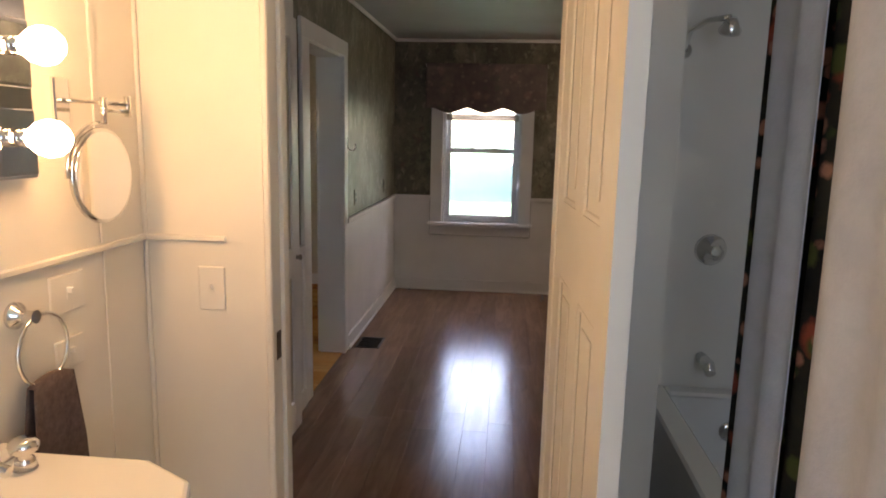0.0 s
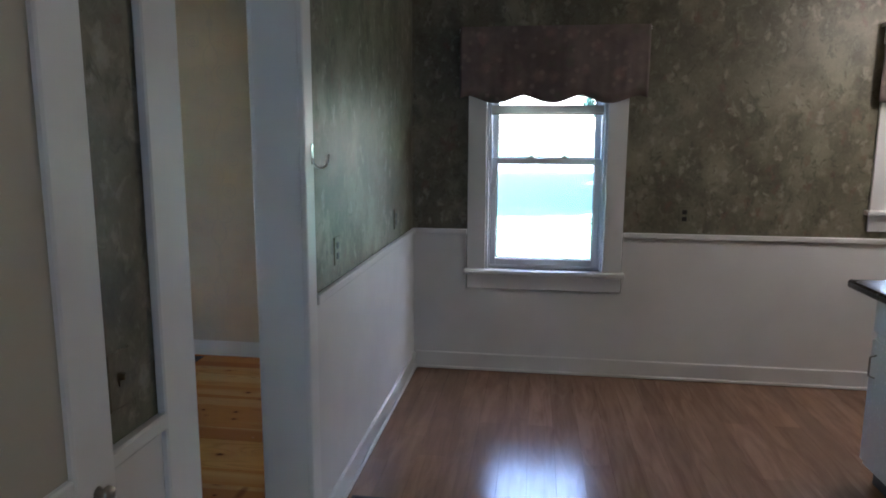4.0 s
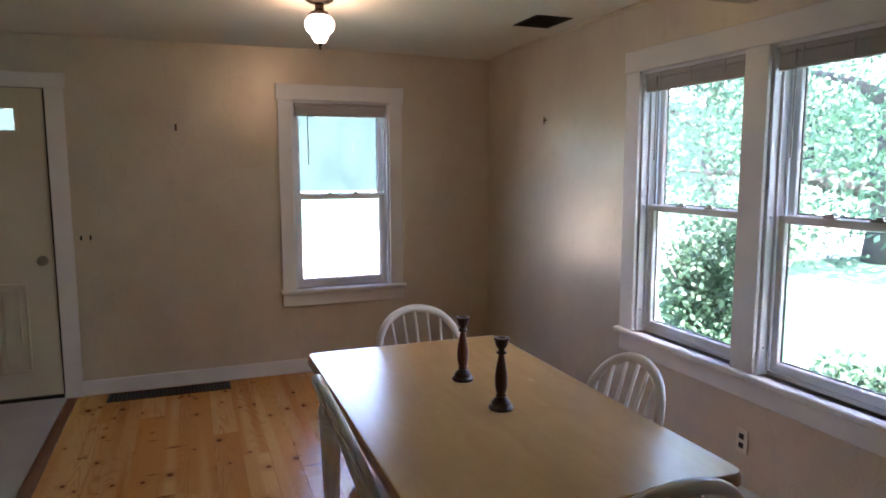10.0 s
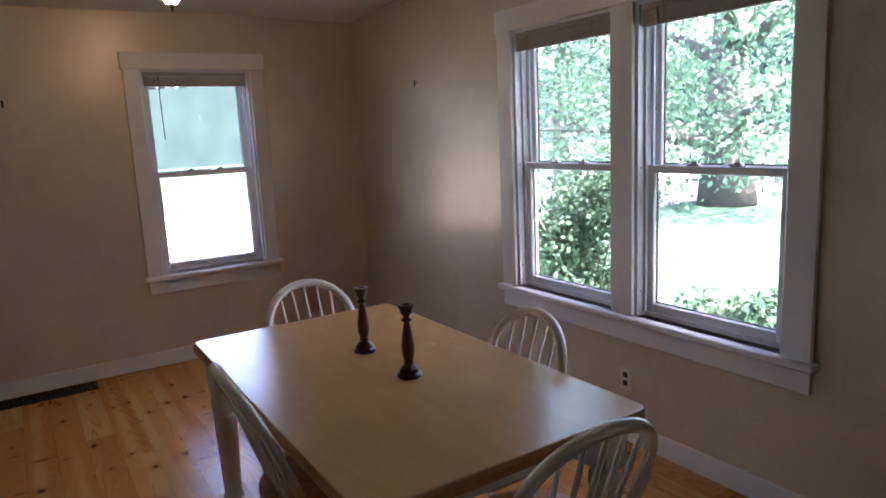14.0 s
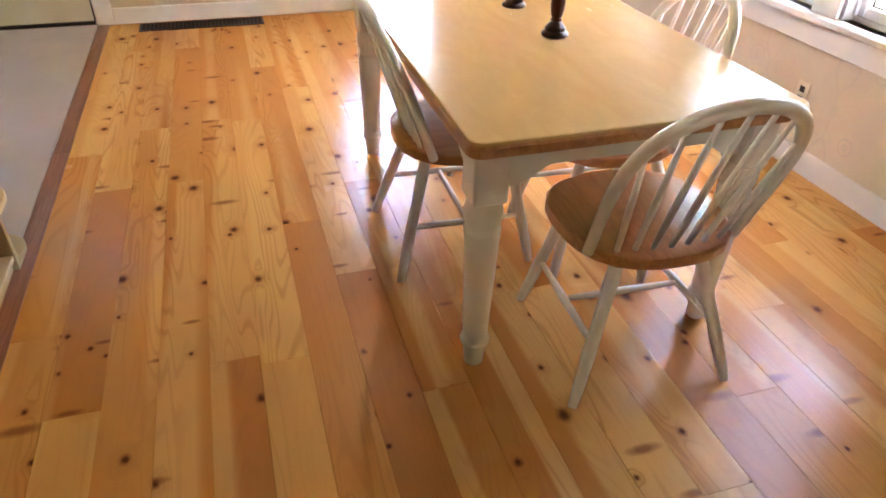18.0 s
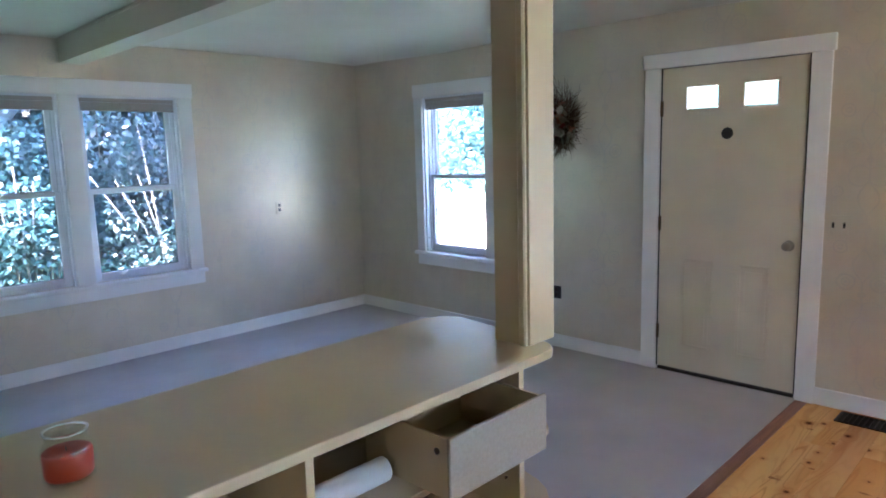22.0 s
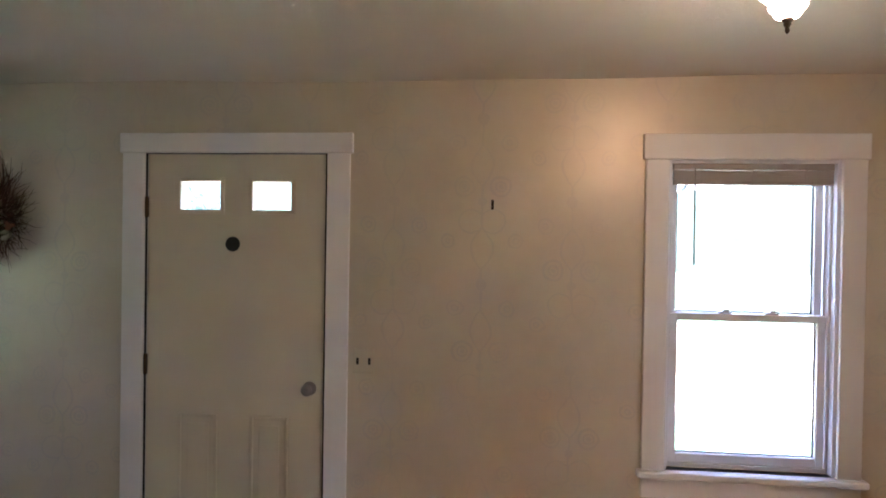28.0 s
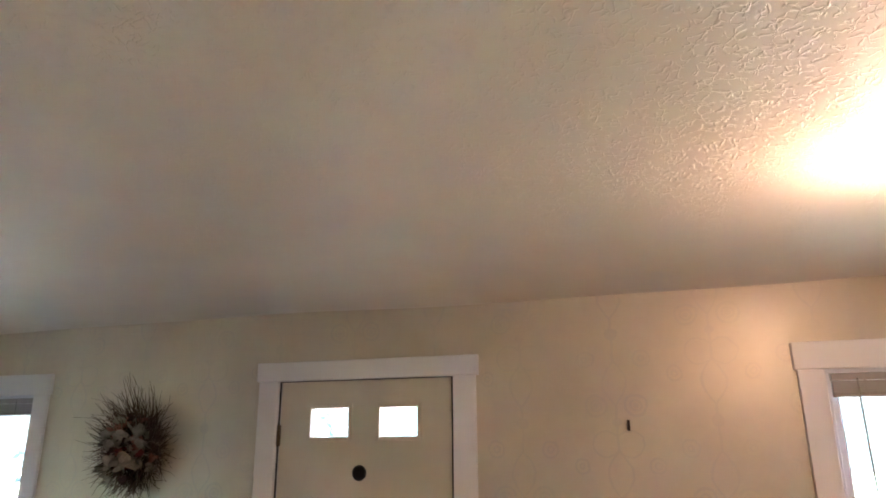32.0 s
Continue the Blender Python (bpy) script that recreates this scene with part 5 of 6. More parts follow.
plate("wall_outlet", (X_KIT, 5.95, 1.04), 90, "papered outlet plate with dark sockets above the wainscot", FLORAL)
plate("wall_outlet", (0.80, Y_NORTH, 1.035), 0, "papered outlet plate with dark sockets beside the kitchen window", FLORAL)
plate("wall_switch", (X_KIT, 3.42, 1.02), 90, "papered switch plate on the floral wallpaper strip", FLORAL, kind="switch")
plate("wall_switch", (-0.60, Y_BATH, 1.06), 0, "white toggle switch plate on the bathroom wall", WHITE_PLATE, w=0.038, h=0.062, kind="switch")
plate("wall_outlet", (-1.75, Y_NORTH, 1.75), 0, "small papered plate with dark marks high on the wall", CREAM, w=0.02, h=0.03)


def nail(place, turn):
    n = thing("nail_hook", place, "small dark picture nail in the wallpaper", "nail", turn=turn)
    part("shank", tube([(0, 0, 0), (0, -0.016, -0.004)], 0.0035, 6), BLACK_METAL, n)
    part("head", boxes((-0.006, 0.006, -0.019, -0.015, -0.026, 0.018), bevel=0.001), BLACK_METAL, n)


nail((X_WEST, 4.14, 1.82), 90)
nail((-5.43, Y_NORTH, 1.86), 0)

# coat hook on the opening casing
hk = thing("coat_hook", (X_KIT + 0.022, 4.498, 1.425), "small chrome coat hook screwed to the casing", "hook", turn=90)
part("plate", boxes((-0.008, 0.008, -0.004, 0, -0.035, 0.035), bevel=0.002), CHROME, hk)
hook_pts = [(0, -0.004, -0.012)] + [(0, -0.03 + 0.026 * math.cos(a), -0.022 - 0.024 * math.sin(a)) for a in np.linspace(0.2, math.pi, 9)] + [(0, -0.058, 0.0)]
part("prong", tube(hook_pts, 0.0045, 8), CHROME, hk)


# ---- closet door in the kitchen ----
def closet_door():
    d = thing("door_3", (X_KIT, 2.86, 0.012), "closed white closet door with taupe panels and a small knob", "door", kind="structure", turn=90)
    h = 0.42
    x0, x1 = -0.43, 0.43
    T0, T1 = -0.075, -0.045
    st = 0.10
    part("back_board", boxes((x0, x1, -0.05, -0.001, 0, 2.05)), CLOSET_PANEL, d)
    rails = [(x0, x0 + st, T0, T1, 0, 2.0), (x1 - st, x1, T0, T1, 0, 2.0), (x0 + st, x1 - st, T0, T1, 1.90, 2.0), (x0 + st, x1 - st, T0, T1, 0.79, 0.93), (x0 + st, x1 - st, T0, T1, 0.0, 0.16), (-0.05, 0.05, T0, T1, 0.16, 0.79)]
    leaf = part("leaf", boxes(*rails, bevel=0.004), TRIM, d)
    for a, b, za, zb in ((x0 + st, x1 - st, 0.93, 1.90), (x0 + st, -0.05, 0.16, 0.79), (0.05, x1 - st, 0.16, 0.79)):
        part("panel", boxes((a, b, T0 + 0.012, T1 - 0.004, za, zb)), CLOSET_PANEL, leaf, "recessed taupe panel")
    part("knob", lathe([(0.012, 0), (0.008, 0.008), (0.015, 0.016), (0.013, 0.024), (0.004, 0.027)], 14, m=pose(x1 - 0.05, T0, 0.88, 90, 0, 0)), STEEL, leaf, "small metal knob")
    part("top_casing", boxes((x0, x1, -0.06, -0.001, 2.0, 2.09), bevel=0.003), TRIM, d)


closet_door()


# ---- valances ----
def valance(x0, x1, z0, z1, label):
    v = thing("valance", ((x0 + x1) / 2, Y_NORTH, z1), label, "valance")
    w = (x1 - x0) / 2
    bm = bmesh.new()
    n, rows = 72, 8
    grid = []
    for i in range(n + 1):
        u = i / n
        x = -w + 2 * w * u
        scal = 0.045 * (0.5 + 0.5 * math.cos(2 * math.pi * x / 0.335)) ** 0.75
        fold = 0.006 * math.sin(x * 19) + 0.0015 * math.sin(x * 90 + 1)
        col = []
        for r in range(rows + 1):
            q = r / rows
            z = -(z1 - z0 - 0.045 + scal) * q
            col.append(bm.verts.new((x, -0.06 - fold * (0.4 + 0.6 * q) - 0.012 * math.sin(q * 3.1), z)))
        grid.append(col)
    for i in range(n):
        for r in range(rows):
            bm.faces.new((grid[i][r], grid[i + 1][r], grid[i + 1][r + 1], grid[i][r + 1])).smooth = True
    ob = part("cloth", bm, VALANCE, v, "mauve gathered cloth with a scalloped hem")
    sol = ob.modifiers.new("thickness", "SOLIDIFY")
    sol.thickness = 0.003
    part("rod", tube([(-w, -0.05, -0.02), (w, -0.05, -0.02)], 0.006, 8), VALANCE, v)
    for s in (-1, 1):
        part("bracket", boxes((s * w - 0.004, s * w + 0.004, -0.058, -0.001, -0.03, -0.01)), TRIM, v)


valance(-0.57, 0.54, 1.70, 2.148, "mauve scalloped fabric valance over the kitchen window")
valance(1.80, 2.55, 1.70, 2.148, "mauve scalloped fabric valance over the small kitchen window")


# ---- kitchen appliances ----
def fridge():
    f = thing("refrigerator", (1.56, 4.07, 0), "white top-freezer refrigerator beside the kitchen cabinets", "refrigerator")
    part("body", boxes((-0.29, 0.36, -0.38, 0.38, 0.02, 1.73), bevel=0.008), APPLIANCE, f)
    part("freezer_door", boxes((-0.36, -0.295, -0.38, 0.38, 1.20, 1.735), bevel=0.012), APPLIANCE, f)
    d = part("fridge_door", boxes((-0.36, -0.295, -0.38, 0.38, 0.08, 1.19), bevel=0.012), APPLIANCE, f)
    part("handle", boxes((-0.385, -0.36, 0.315, 0.345, 0.70, 1.15), bevel=0.006), APPLIANCE, f)
    part("handle", boxes((-0.385, -0.36, 0.315, 0.345, 1.25, 1.60), bevel=0.006), APPLIANCE, f)
    part("hinge_cap", boxes((-0.35, -0.28, -0.37, -0.31, 1.735, 1.75), bevel=0.004), WHITE_PLATE, f)


fridge()


def base_cabinet():
    c = thing("base_cabinet", (1.65, 4.96, 0), "white kitchen base cabinet beside the refrigerator", "cabinet")
    part("body", boxes((-0.30, 0.30, -0.48, 0.30, 0.09, 0.87), bevel=0.003), APPLIANCE, c)
    part("toe_kick", boxes((-0.25, 0.30, -0.48, 0.30, 0.0, 0.09)), BLACK, c)
    for a, b in ((-0.47, -0.10), (-0.08, 0.29)):
        dr = part("door", boxes((-0.32, -0.302, a, b, 0.12, 0.66), bevel=0.004), APPLIANCE, c)
        part("handle", tube([(-0.32, b - 0.05, 0.5), (-0.345, b - 0.05, 0.51), (-0.345, b - 0.05, 0.59), (-0.32, b - 0.05, 0.6)], 0.004, 8), STEEL, dr)
        part("drawer_front", boxes((-0.32, -0.302, a, b, 0.69, 0.85), bevel=0.004), APPLIANCE, c)
    solid("worktop", boxes((-0.43, 0.36, -0.5, 0.32, 0.0, 0.035), bevel=0.008), COUNTER_DARK, "dark laminate worktop with a rounded edge", "worktop", (1.65, 4.96, 0.87))


base_cabinet()


# ---- living room corner ----
red = solid("wall_panel", boxes((-0.09, 0.09, 0, 0.012, -0.11, 0.11), bevel=0.003), RED_WOOD, "dark red-brown wooden panel fixed above the baseboard", "panel", (-2.14, Y_SOUTH, 0.235))
tr = thing("door_casing", (-1.96, 2.55, 0), "varnished brown wooden door casing at the edge of the living room", "casing")
part("casing_board", boxes((-0.05, 0.05, -0.05, 0.05, 0, 2.05), bevel=0.006), RED_WOOD, tr)


# ---- wreath ----
def wreath():
    w = thing("wreath", (X_WEST + 0.005, 1.675, 1.72), "bristly dried twig wreath with faded blossoms on the wall", "wreath")
    rng = random.Random(4)
    bm = bmesh.new()
    for k in range(620):
        a = rng.uniform(0, 2 * math.pi)
        r0 = rng.uniform(0.05, 0.17)
        ln = rng.uniform(0.07, 0.15) + 0.15 * max(0.0, math.sin(a)) * rng.random()
        sk = rng.uniform(-0.8, 0.8)
        p = Vector((rng.uniform(0.01, 0.07), r0 * math.cos(a), r0 * math.sin(a)))
        pts = [p]
        d = Vector((rng.uniform(-0.05, 0.6), math.cos(a + sk), math.sin(a + sk)))
        for s in range(3):
            d = (d + Vector((rng.uniform(-0.1, 0.25), rng.uniform(-0.35, 0.35), rng.uniform(-0.3, 0.4)))).normalized()
            p = p + d * ln / 3
            p.x = max(p.x, 0.004)
            pts.append(p.copy())
        tube(pts, [0.0026, 0.0019, 0.0013, 0.0007], 4, bm)
    part("twig_tangle", bm, cloth("dry_twigs", (0.19, 0.12, 0.085), (0.07, 0.042, 0.03), 40), w, "dark brown dried twigs")
    mats = [cloth("dusty_rose_petals", (0.42, 0.20, 0.15), (0.28, 0.12, 0.09), 50), cloth("dried_red_petals", (0.20, 0.035, 0.028), (0.09, 0.018, 0.015), 50), cloth("grey_beige_leaves", (0.36, 0.33, 0.26), (0.22, 0.20, 0.15), 50), cloth("brown_seed_heads", (0.10, 0.05, 0.035), (0.04, 0.02, 0.015), 50)]
    for k in range(46):
        a = 2 * math.pi * k / 46 + rng.uniform(-0.12, 0.12)
        r = rng.uniform(0.03, 0.17)
        kind = rng.choice((0, 0, 1, 2, 2, 3))
        bm = bmesh.new()
        c = Vector((rng.uniform(0.05, 0.10), r * math.cos(a), r * math.sin(a)))
        for j in range(5 if kind == 2 else 12):
            q = rng.uniform(0, 2 * math.pi)
            tilt = rng.uniform(0.3, 1.3)
            d1 = Vector((math.cos(tilt), math.sin(tilt) * math.cos(q), math.sin(tilt) * math.sin(q)))
            sd = d1.orthogonal().normalized()
            big = 1.6 if kind == 2 else 0.9
            ln, wd = big * rng.uniform(0.03, 0.055), big * rng.uniform(0.010, 0.020)
            up = d1.cross(sd) * wd * 0.5
            v = [bm.verts.new(c), bm.verts.new(c + d1 * ln * 0.4 + sd * wd), bm.verts.new(c + d1 * ln * 0.85 + sd * wd * 0.6 + up), bm.verts.new(c + d1 * ln + up), bm.verts.new(c + d1 * ln * 0.85 - sd * wd * 0.6 + up), bm.verts.new(c + d1 * ln * 0.4 - sd * wd)]
            bm.faces.new(v).smooth = True
        part("blossom" if kind != 2 else "sprig", bm, mats[kind], w)
    part("hanger", tube([(0.0, 0, 0.16), (0.006, 0, 0.02)], 0.002, 5), BLACK_METAL, w)


wreath()


# ---- bathroom ----
def bath_rail():
    r = thing("rail_bathroom", (X_BATH, Y_BATH, 1.20), "thin cream chair rail and batten strips on panelled walls", "moulding", kind="structure")
    part("rail", boxes((0.0, 0.012, -2.7, -0.012, -0.008, 0.008), bevel=0.003), BATH_PAINT, r)
    part("rail", boxes((0.0, 0.235, -0.012, 0.0, -0.008, 0.008), bevel=0.003), BATH_PAINT, r)
    part("batten", boxes((0.0, 0.006, -0.205, -0.185, 0.01, 1.15), bevel=0.002), BATH_PAINT, r)
    part("batten", boxes((0.0, 0.004, -0.20, -0.19, -1.2, -0.01), bevel=0.001), BATH_PAINT, r)
    part("corner_strip", boxes((0.0, 0.012, -0.012, 0.0, -1.2, -0.01), (0.0, 0.012, -0.012, 0.0, 0.01, 1.15), bevel=0.003), BATH_PAINT, r)


bath_rail()


def vanity_light():
    m = thing("vanity_light", (X_BATH, 1.30, 1.62), "mirrored vanity light strip with lit globe bulbs", "vanity light")
    part("back_box", boxes((0.0, 0.05, -0.06, 0.10, -0.23, 0.5), bevel=0.003), CHROME, m)
    for z in (-0.17, 0.0, 0.17, 0.34):
        part("mirror_tile", boxes((0.05, 0.056, -0.055, 0.095, z - 0.055, z + 0.075), bevel=0.004), MIRROR, m, "mirrored tile")
    glow = glowing("lit_bulb", (1.0, 0.70, 0.36), 1.0)
    for z in (-0.15, 0.02, 0.19, 0.36):
        b = part("socket", lathe([(0.018, 0.0), (0.018, 0.03)], 16, m=pose(0.056, 0.035, z, 0, 90, 0)), CHROME, m)
        g = part("bulb", lathe([(0.012, 0.026), (0.018, 0.032), (0.031, 0.050), (0.037, 0.070), (0.034, 0.088), (0.022, 0.103), (0.008, 0.108)], 20, m=pose(0.056, 0.035, z, 0, 90, 0)), glow, b, "lit clear globe bulb")
        g.visible_shadow = False
    lamp_point("vanity_glow", (X_BATH + 0.135, 1.335, 1.64), 0.021, (1.0, 0.44, 0.17), 0.05)
    lamp_point("vanity_glow", (X_BATH + 0.135, 1.335, 1.47), 0.019, (1.0, 0.44, 0.17), 0.05)


vanity_light()


def cabinet_mirror():
    m = thing("wall_mirror", (X_BATH, 1.00, 1.72), "framed wall mirror above the pedestal sink", "mirror")
    pts = []
    for cx, cy, a0 in ((0.18, 0.40, 0), (-0.18, 0.40, 90), (-0.18, -0.40, 180), (0.18, -0.40, 270)):
        for k in range(6):
            a = radians(a0 + k * 18)
            pts.append((cx + 0.03 * math.cos(a), cy + 0.03 * math.sin(a)))
    stand = Matrix(((0, 0, 1, 0), (1, 0, 0, 0), (0, 1, 0, 0), (0, 0, 0, 1)))
    bm = outline(pts, 0.0, 0.018)
    bmesh.ops.transform(bm, matrix=stand, verts=bm.verts)
    part("frame", bm, BRONZE, m)
    bm = outline([(x * 0.93, y * 0.965) for x, y in pts], 0.018, 0.021, bevel=0.002)
    bmesh.ops.transform(bm, matrix=stand, verts=bm.verts)
    part("glass", bm, MIRROR, m, "mirror glass")


cabinet_mirror()


def shaving_mirror():
    m = thing("shaving_mirror", (X_BATH, 1.545, 1.55), "round chrome extending shaving mirror on a wall arm", "mirror")
    part("wall_plate", boxes((0.0, 0.012, -0.025, 0.025, -0.05, 0.05), bevel=0.003), CHROME, m)
    part("arm", tube([(0.012, 0.0, 0.0), (0.03, 0.0, 0.0), (0.05, 0.19, 0.0)], 0.005, 8), CHROME, m)
    part("arm", tube([(0.05, 0.19, -0.018), (0.075, 0.05, -0.018)], 0.005, 8), CHROME, m)
    part("knuckle", lathe([(0.008, -0.03), (0.008, 0.02)], 12, m=pose(0.05, 0.19, 0)), CHROME, m)
    part("knuckle", lathe([(0.008, -0.05), (0.008, 0.01)], 12, m=pose(0.075, 0.05, 0)), CHROME, m)
    turn = pose(0.075, 0.030, -0.165, 0, 90, -2)
    g = part("ring", lathe([(0.100, -0.006), (0.107, -0.005), (0.109, 0.0), (0.107, 0.005), (0.100, 0.006)], 40, m=turn), CHROME, m)
    part("glass", lathe([(0.099, -0.0075), (0.100, -0.007), (0.100, 0.007), (0.099, 0.0075)], 40, m=turn), MIRROR, m, "round mirror glass")
    yoke = [turn @ Vector((0.118 * math.cos(a), 0.118 * math.sin(a), 0)) for a in np.linspace(math.pi * 1.0, math.pi * 1.5, 10)]
    part("yoke", tube(yoke, 0.0045, 8), CHROME, m)


shaving_mirror()


def towel_ring():
    t = thing("towel_ring", (X_BATH, 1.36, 1.11), "chrome towel ring on a round wall mount", "towel ring")
    part("mount", lathe([(0.028, 0), (0.028, 0.008), (0.014, 0.016), (0.011, 0.045), (0.014, 0.05)], 20, m=pose(0, 0, 0, 0, 90, 0)), CHROME, t)
    pts = [(0.045, 0.02 + 0.075 * math.cos(a), -0.075 + 0.075 * math.sin(a)) for a in np.linspace(0, 2 * math.pi, 33)[:-1]]
    part("ring", tube(pts, 0.0045, 8, closed=True), CHROME, t)
    w = thing("hand_towel", (X_BATH + 0.045, 1.395, 0.965), "taupe hand towel draped through the ring", "towel")
    bm = bmesh.new()
    n = 18
    for side in (-1, 1):
        grid = []
        for i in range(n + 1):
            u = i / n * 2 - 1
            col = []
            for k in range(11):
                q = k / 10
                wide = 0.062 + 0.016 * min(1, q * 2)
                col.append(bm.verts.new((side * (0.009 + 0.012 * q) + 0.006 * math.sin(u * 6 + side) * q, u * wide, 0.012 * (1 - q) * (1 - u * u) - (0.29 + (0.02 if side > 0 else 0)) * q)))
            grid.append(col)
        for i in range(n):
            for k in range(10):
                bm.faces.new((grid[i][k], grid[i + 1][k], grid[i + 1][k + 1], grid[i][k + 1])).smooth = True
        if side == -1:
            first = grid
    for i in range(n):
        bm.faces.new((first[i][0], first[i + 1][0], grid[i + 1][0], grid[i][0])).smooth = True
    ob = part("cloth", bm, TOWEL, w)
    sol = ob.modifiers.new("thickness", "SOLIDIFY")
    sol.thickness = 0.004


towel_ring()
plate("wall_outlet", (X_BATH, 1.525, 1.12), 90, "white outlet and switch plate beside the towel ring", WHITE_PLATE, w=0.06, h=0.045, kind="switch")
plate("wall_outlet", (X_BATH, 1.52, 0.98), 90, "white plastic cover plate below the outlet", WHITE_PLATE, w=0.05, h=0.035, kind="switch")


def pedestal_sink():
    s = thing("pedestal_sink", (X_BATH, 1.045, 0), "white porcelain pedestal sink with chrome taps", "sink")
    pts = [(0.002, 0.27), (0.002, -0.27), (0.30, -0.27), (0.42, -0.2), (0.46, -0.1), (0.46, 0.1), (0.42, 0.2), (0.30, 0.27)]
    bm = outline(list(reversed(pts)), 0.80, 0.842, bevel=0.010)
    part("deck", bm, PORCELAIN, s)
    part("bowl", lathe([(0.09, 0.62), (0.15, 0.66), (0.20, 0.74), (0.215, 0.80)], 32, m=pose(0.25, 0, 0)), PORCELAIN, s)
    part("pedestal", lathe([(0.13, 0.0), (0.125, 0.03), (0.085, 0.12), (0.075, 0.4), (0.10, 0.64)], 24, m=pose(0.23, 0, 0)), PORCELAIN, s)
    part("backsplash", boxes((0.002, 0.05, -0.26, 0.25, 0.842, 0.87), bevel=0.012), PORCELAIN, s)
    for y in (-0.10, 0.20):
        part("tap", lathe([(0.022, 0.842), (0.018, 0.86), (0.012, 0.87), (0.026, 0.88), (0.028, 0.893), (0.02, 0.902), (0.006, 0.905)], 16, m=pose(0.09, y, 0)), CHROME, s, "chrome tap handle")
    part("spout", tube([(0.08, 0.05, 0.842), (0.08, 0.05, 0.92), (0.12, 0.05, 0.94), (0.18, 0.05, 0.92)], 0.011, 10), CHROME, s)


pedestal_sink()


def tub():
    t = thing("bathtub", (1.08, 1.72, 0), "white enamel bathtub against the end wall", "bathtub")
    bm = bmesh.new()
    x0, x1, y0, y1, h = -0.35, 0.335, -0.78, 0.775, 0.62
    box(bm, x0, x0 + 0.05, y0, y1, 0, h - 0.02, bevel=0.004)
    box(bm, x1 - 0.03, x1, y0, y1, 0, h - 0.02)
    box(bm, x0 + 0.05, x1 - 0.03, y1 - 0.05, y1, 0, h - 0.02)
    box(bm, x0 + 0.05, x1 - 0.03, y0, y0 + 0.08, 0, h - 0.02)
    box(bm, x0 + 0.05, x1 - 0.03, y0 + 0.08, y1 - 0.05, 0.0, 0.14)
    part("shell", bm, PORCELAIN, t)
    part("rim", boxes((x0 - 0.012, x0 + 0.07, y0, y1, h - 0.02, h), (x1 - 0.05, x1, y0, y1, h - 0.02, h), (x0 + 0.07, x1 - 0.05, y1 - 0.07, y1, h - 0.02, h), (x0 + 0.07, x1 - 0.05, y0, y0 + 0.10, h - 0.02, h), bevel=0.008), PORCELAIN, t)
    part("drain", lathe([(0.03, 0), (0.03, 0.004), (0.02, 0.005)], 18, m=pose(-0.12, 0.60, 0.14)), BLACK_METAL, t)
    part("overflow", lathe([(0.035, 0), (0.035, 0.006), (0.02, 0.01)], 18, m=pose(-0.06, 0.72, 0.48, 90, 0, 0)), CHROME, t)
    sh = thing("shower_fittings", (0.92, Y_TUB, 0), "chrome shower arm, valve and tub spout on the wall", "shower")
    part("shower_arm", tube([(-0.145, 0, 1.79), (-0.148, -0.03, 1.80), (-0.15, -0.08, 1.84), (-0.12, -0.15, 1.86), (-0.07, -0.22, 1.86)], 0.009, 10), CHROME, sh)
    part("flange", lathe([(0.028, 0), (0.024, 0.008), (0.012, 0.012)], 18, m=pose(-0.145, 0, 1.79, 90, 0, 0)), CHROME, sh)
    part("shower_head", lathe([(0.03, -0.05), (0.034, -0.04), (0.012, 0.0)], 18, m=pose(-0.065, -0.225, 1.86, 25, 0, 0)), CHROME, sh)
    part("valve", lathe([(0.055, 0), (0.05, 0.01), (0.025, 0.02), (0.022, 0.05), (0.012, 0.055)], 24, m=pose(0.0, 0, 1.12, 90, 0, 0)), CHROME, sh)
    part("tub_spout", tube([(0.0, 0, 0.73), (0.0, -0.09, 0.73), (0.0, -0.12, 0.71)], [0.02, 0.022, 0.018], 12), CHROME, sh)
    pg = thing("wall_peg", (0.745, Y_TUB, 1.28), "small white wall peg on the shower wall", "peg")
    part("peg", lathe([(0.010, 0), (0.010, 0.02), (0.018, 0.026), (0.016, 0.036), (0.004, 0.038)], 14, m=pose(0, 0, 0, 90, 0, 0)), WHITE_PLATE, pg)


tub()


def curtain(name, x, y0, y1, z0, z1, amp, waves, mat, label, lean=0.0):
    c = thing(name, (x, (y0 + y1) / 2, z1), label, "curtain")
    bm = bmesh.new()
    n, rows = 90, 14
    grid = []
    L = (y1 - y0) / 2
    for i in range(n + 1):
        u = i / n
        col = []
        for r in range(rows + 1):
            q = r / rows
            a = amp * (0.55 + 0.45 * q)
            col.append(bm.verts.new((a * math.sin(u * waves * 6.283 + 0.6 * math.sin(q * 3)) + lean * q, -L + 2 * L * u + 0.3 * a * math.sin(u * waves * 12.5), -(z1 - z0) * q)))
        grid.append(col)
    for i in range(n):
        for r in range(rows):
            bm.faces.new((grid[i][r], grid[i + 1][r], grid[i + 1][r + 1], grid[i][r + 1])).smooth = True
    ob = part("cloth", bm, mat, c)
    sol = ob.modifiers.new("thickness", "SOLIDIFY")
    sol.thickness = 0.002
    return c


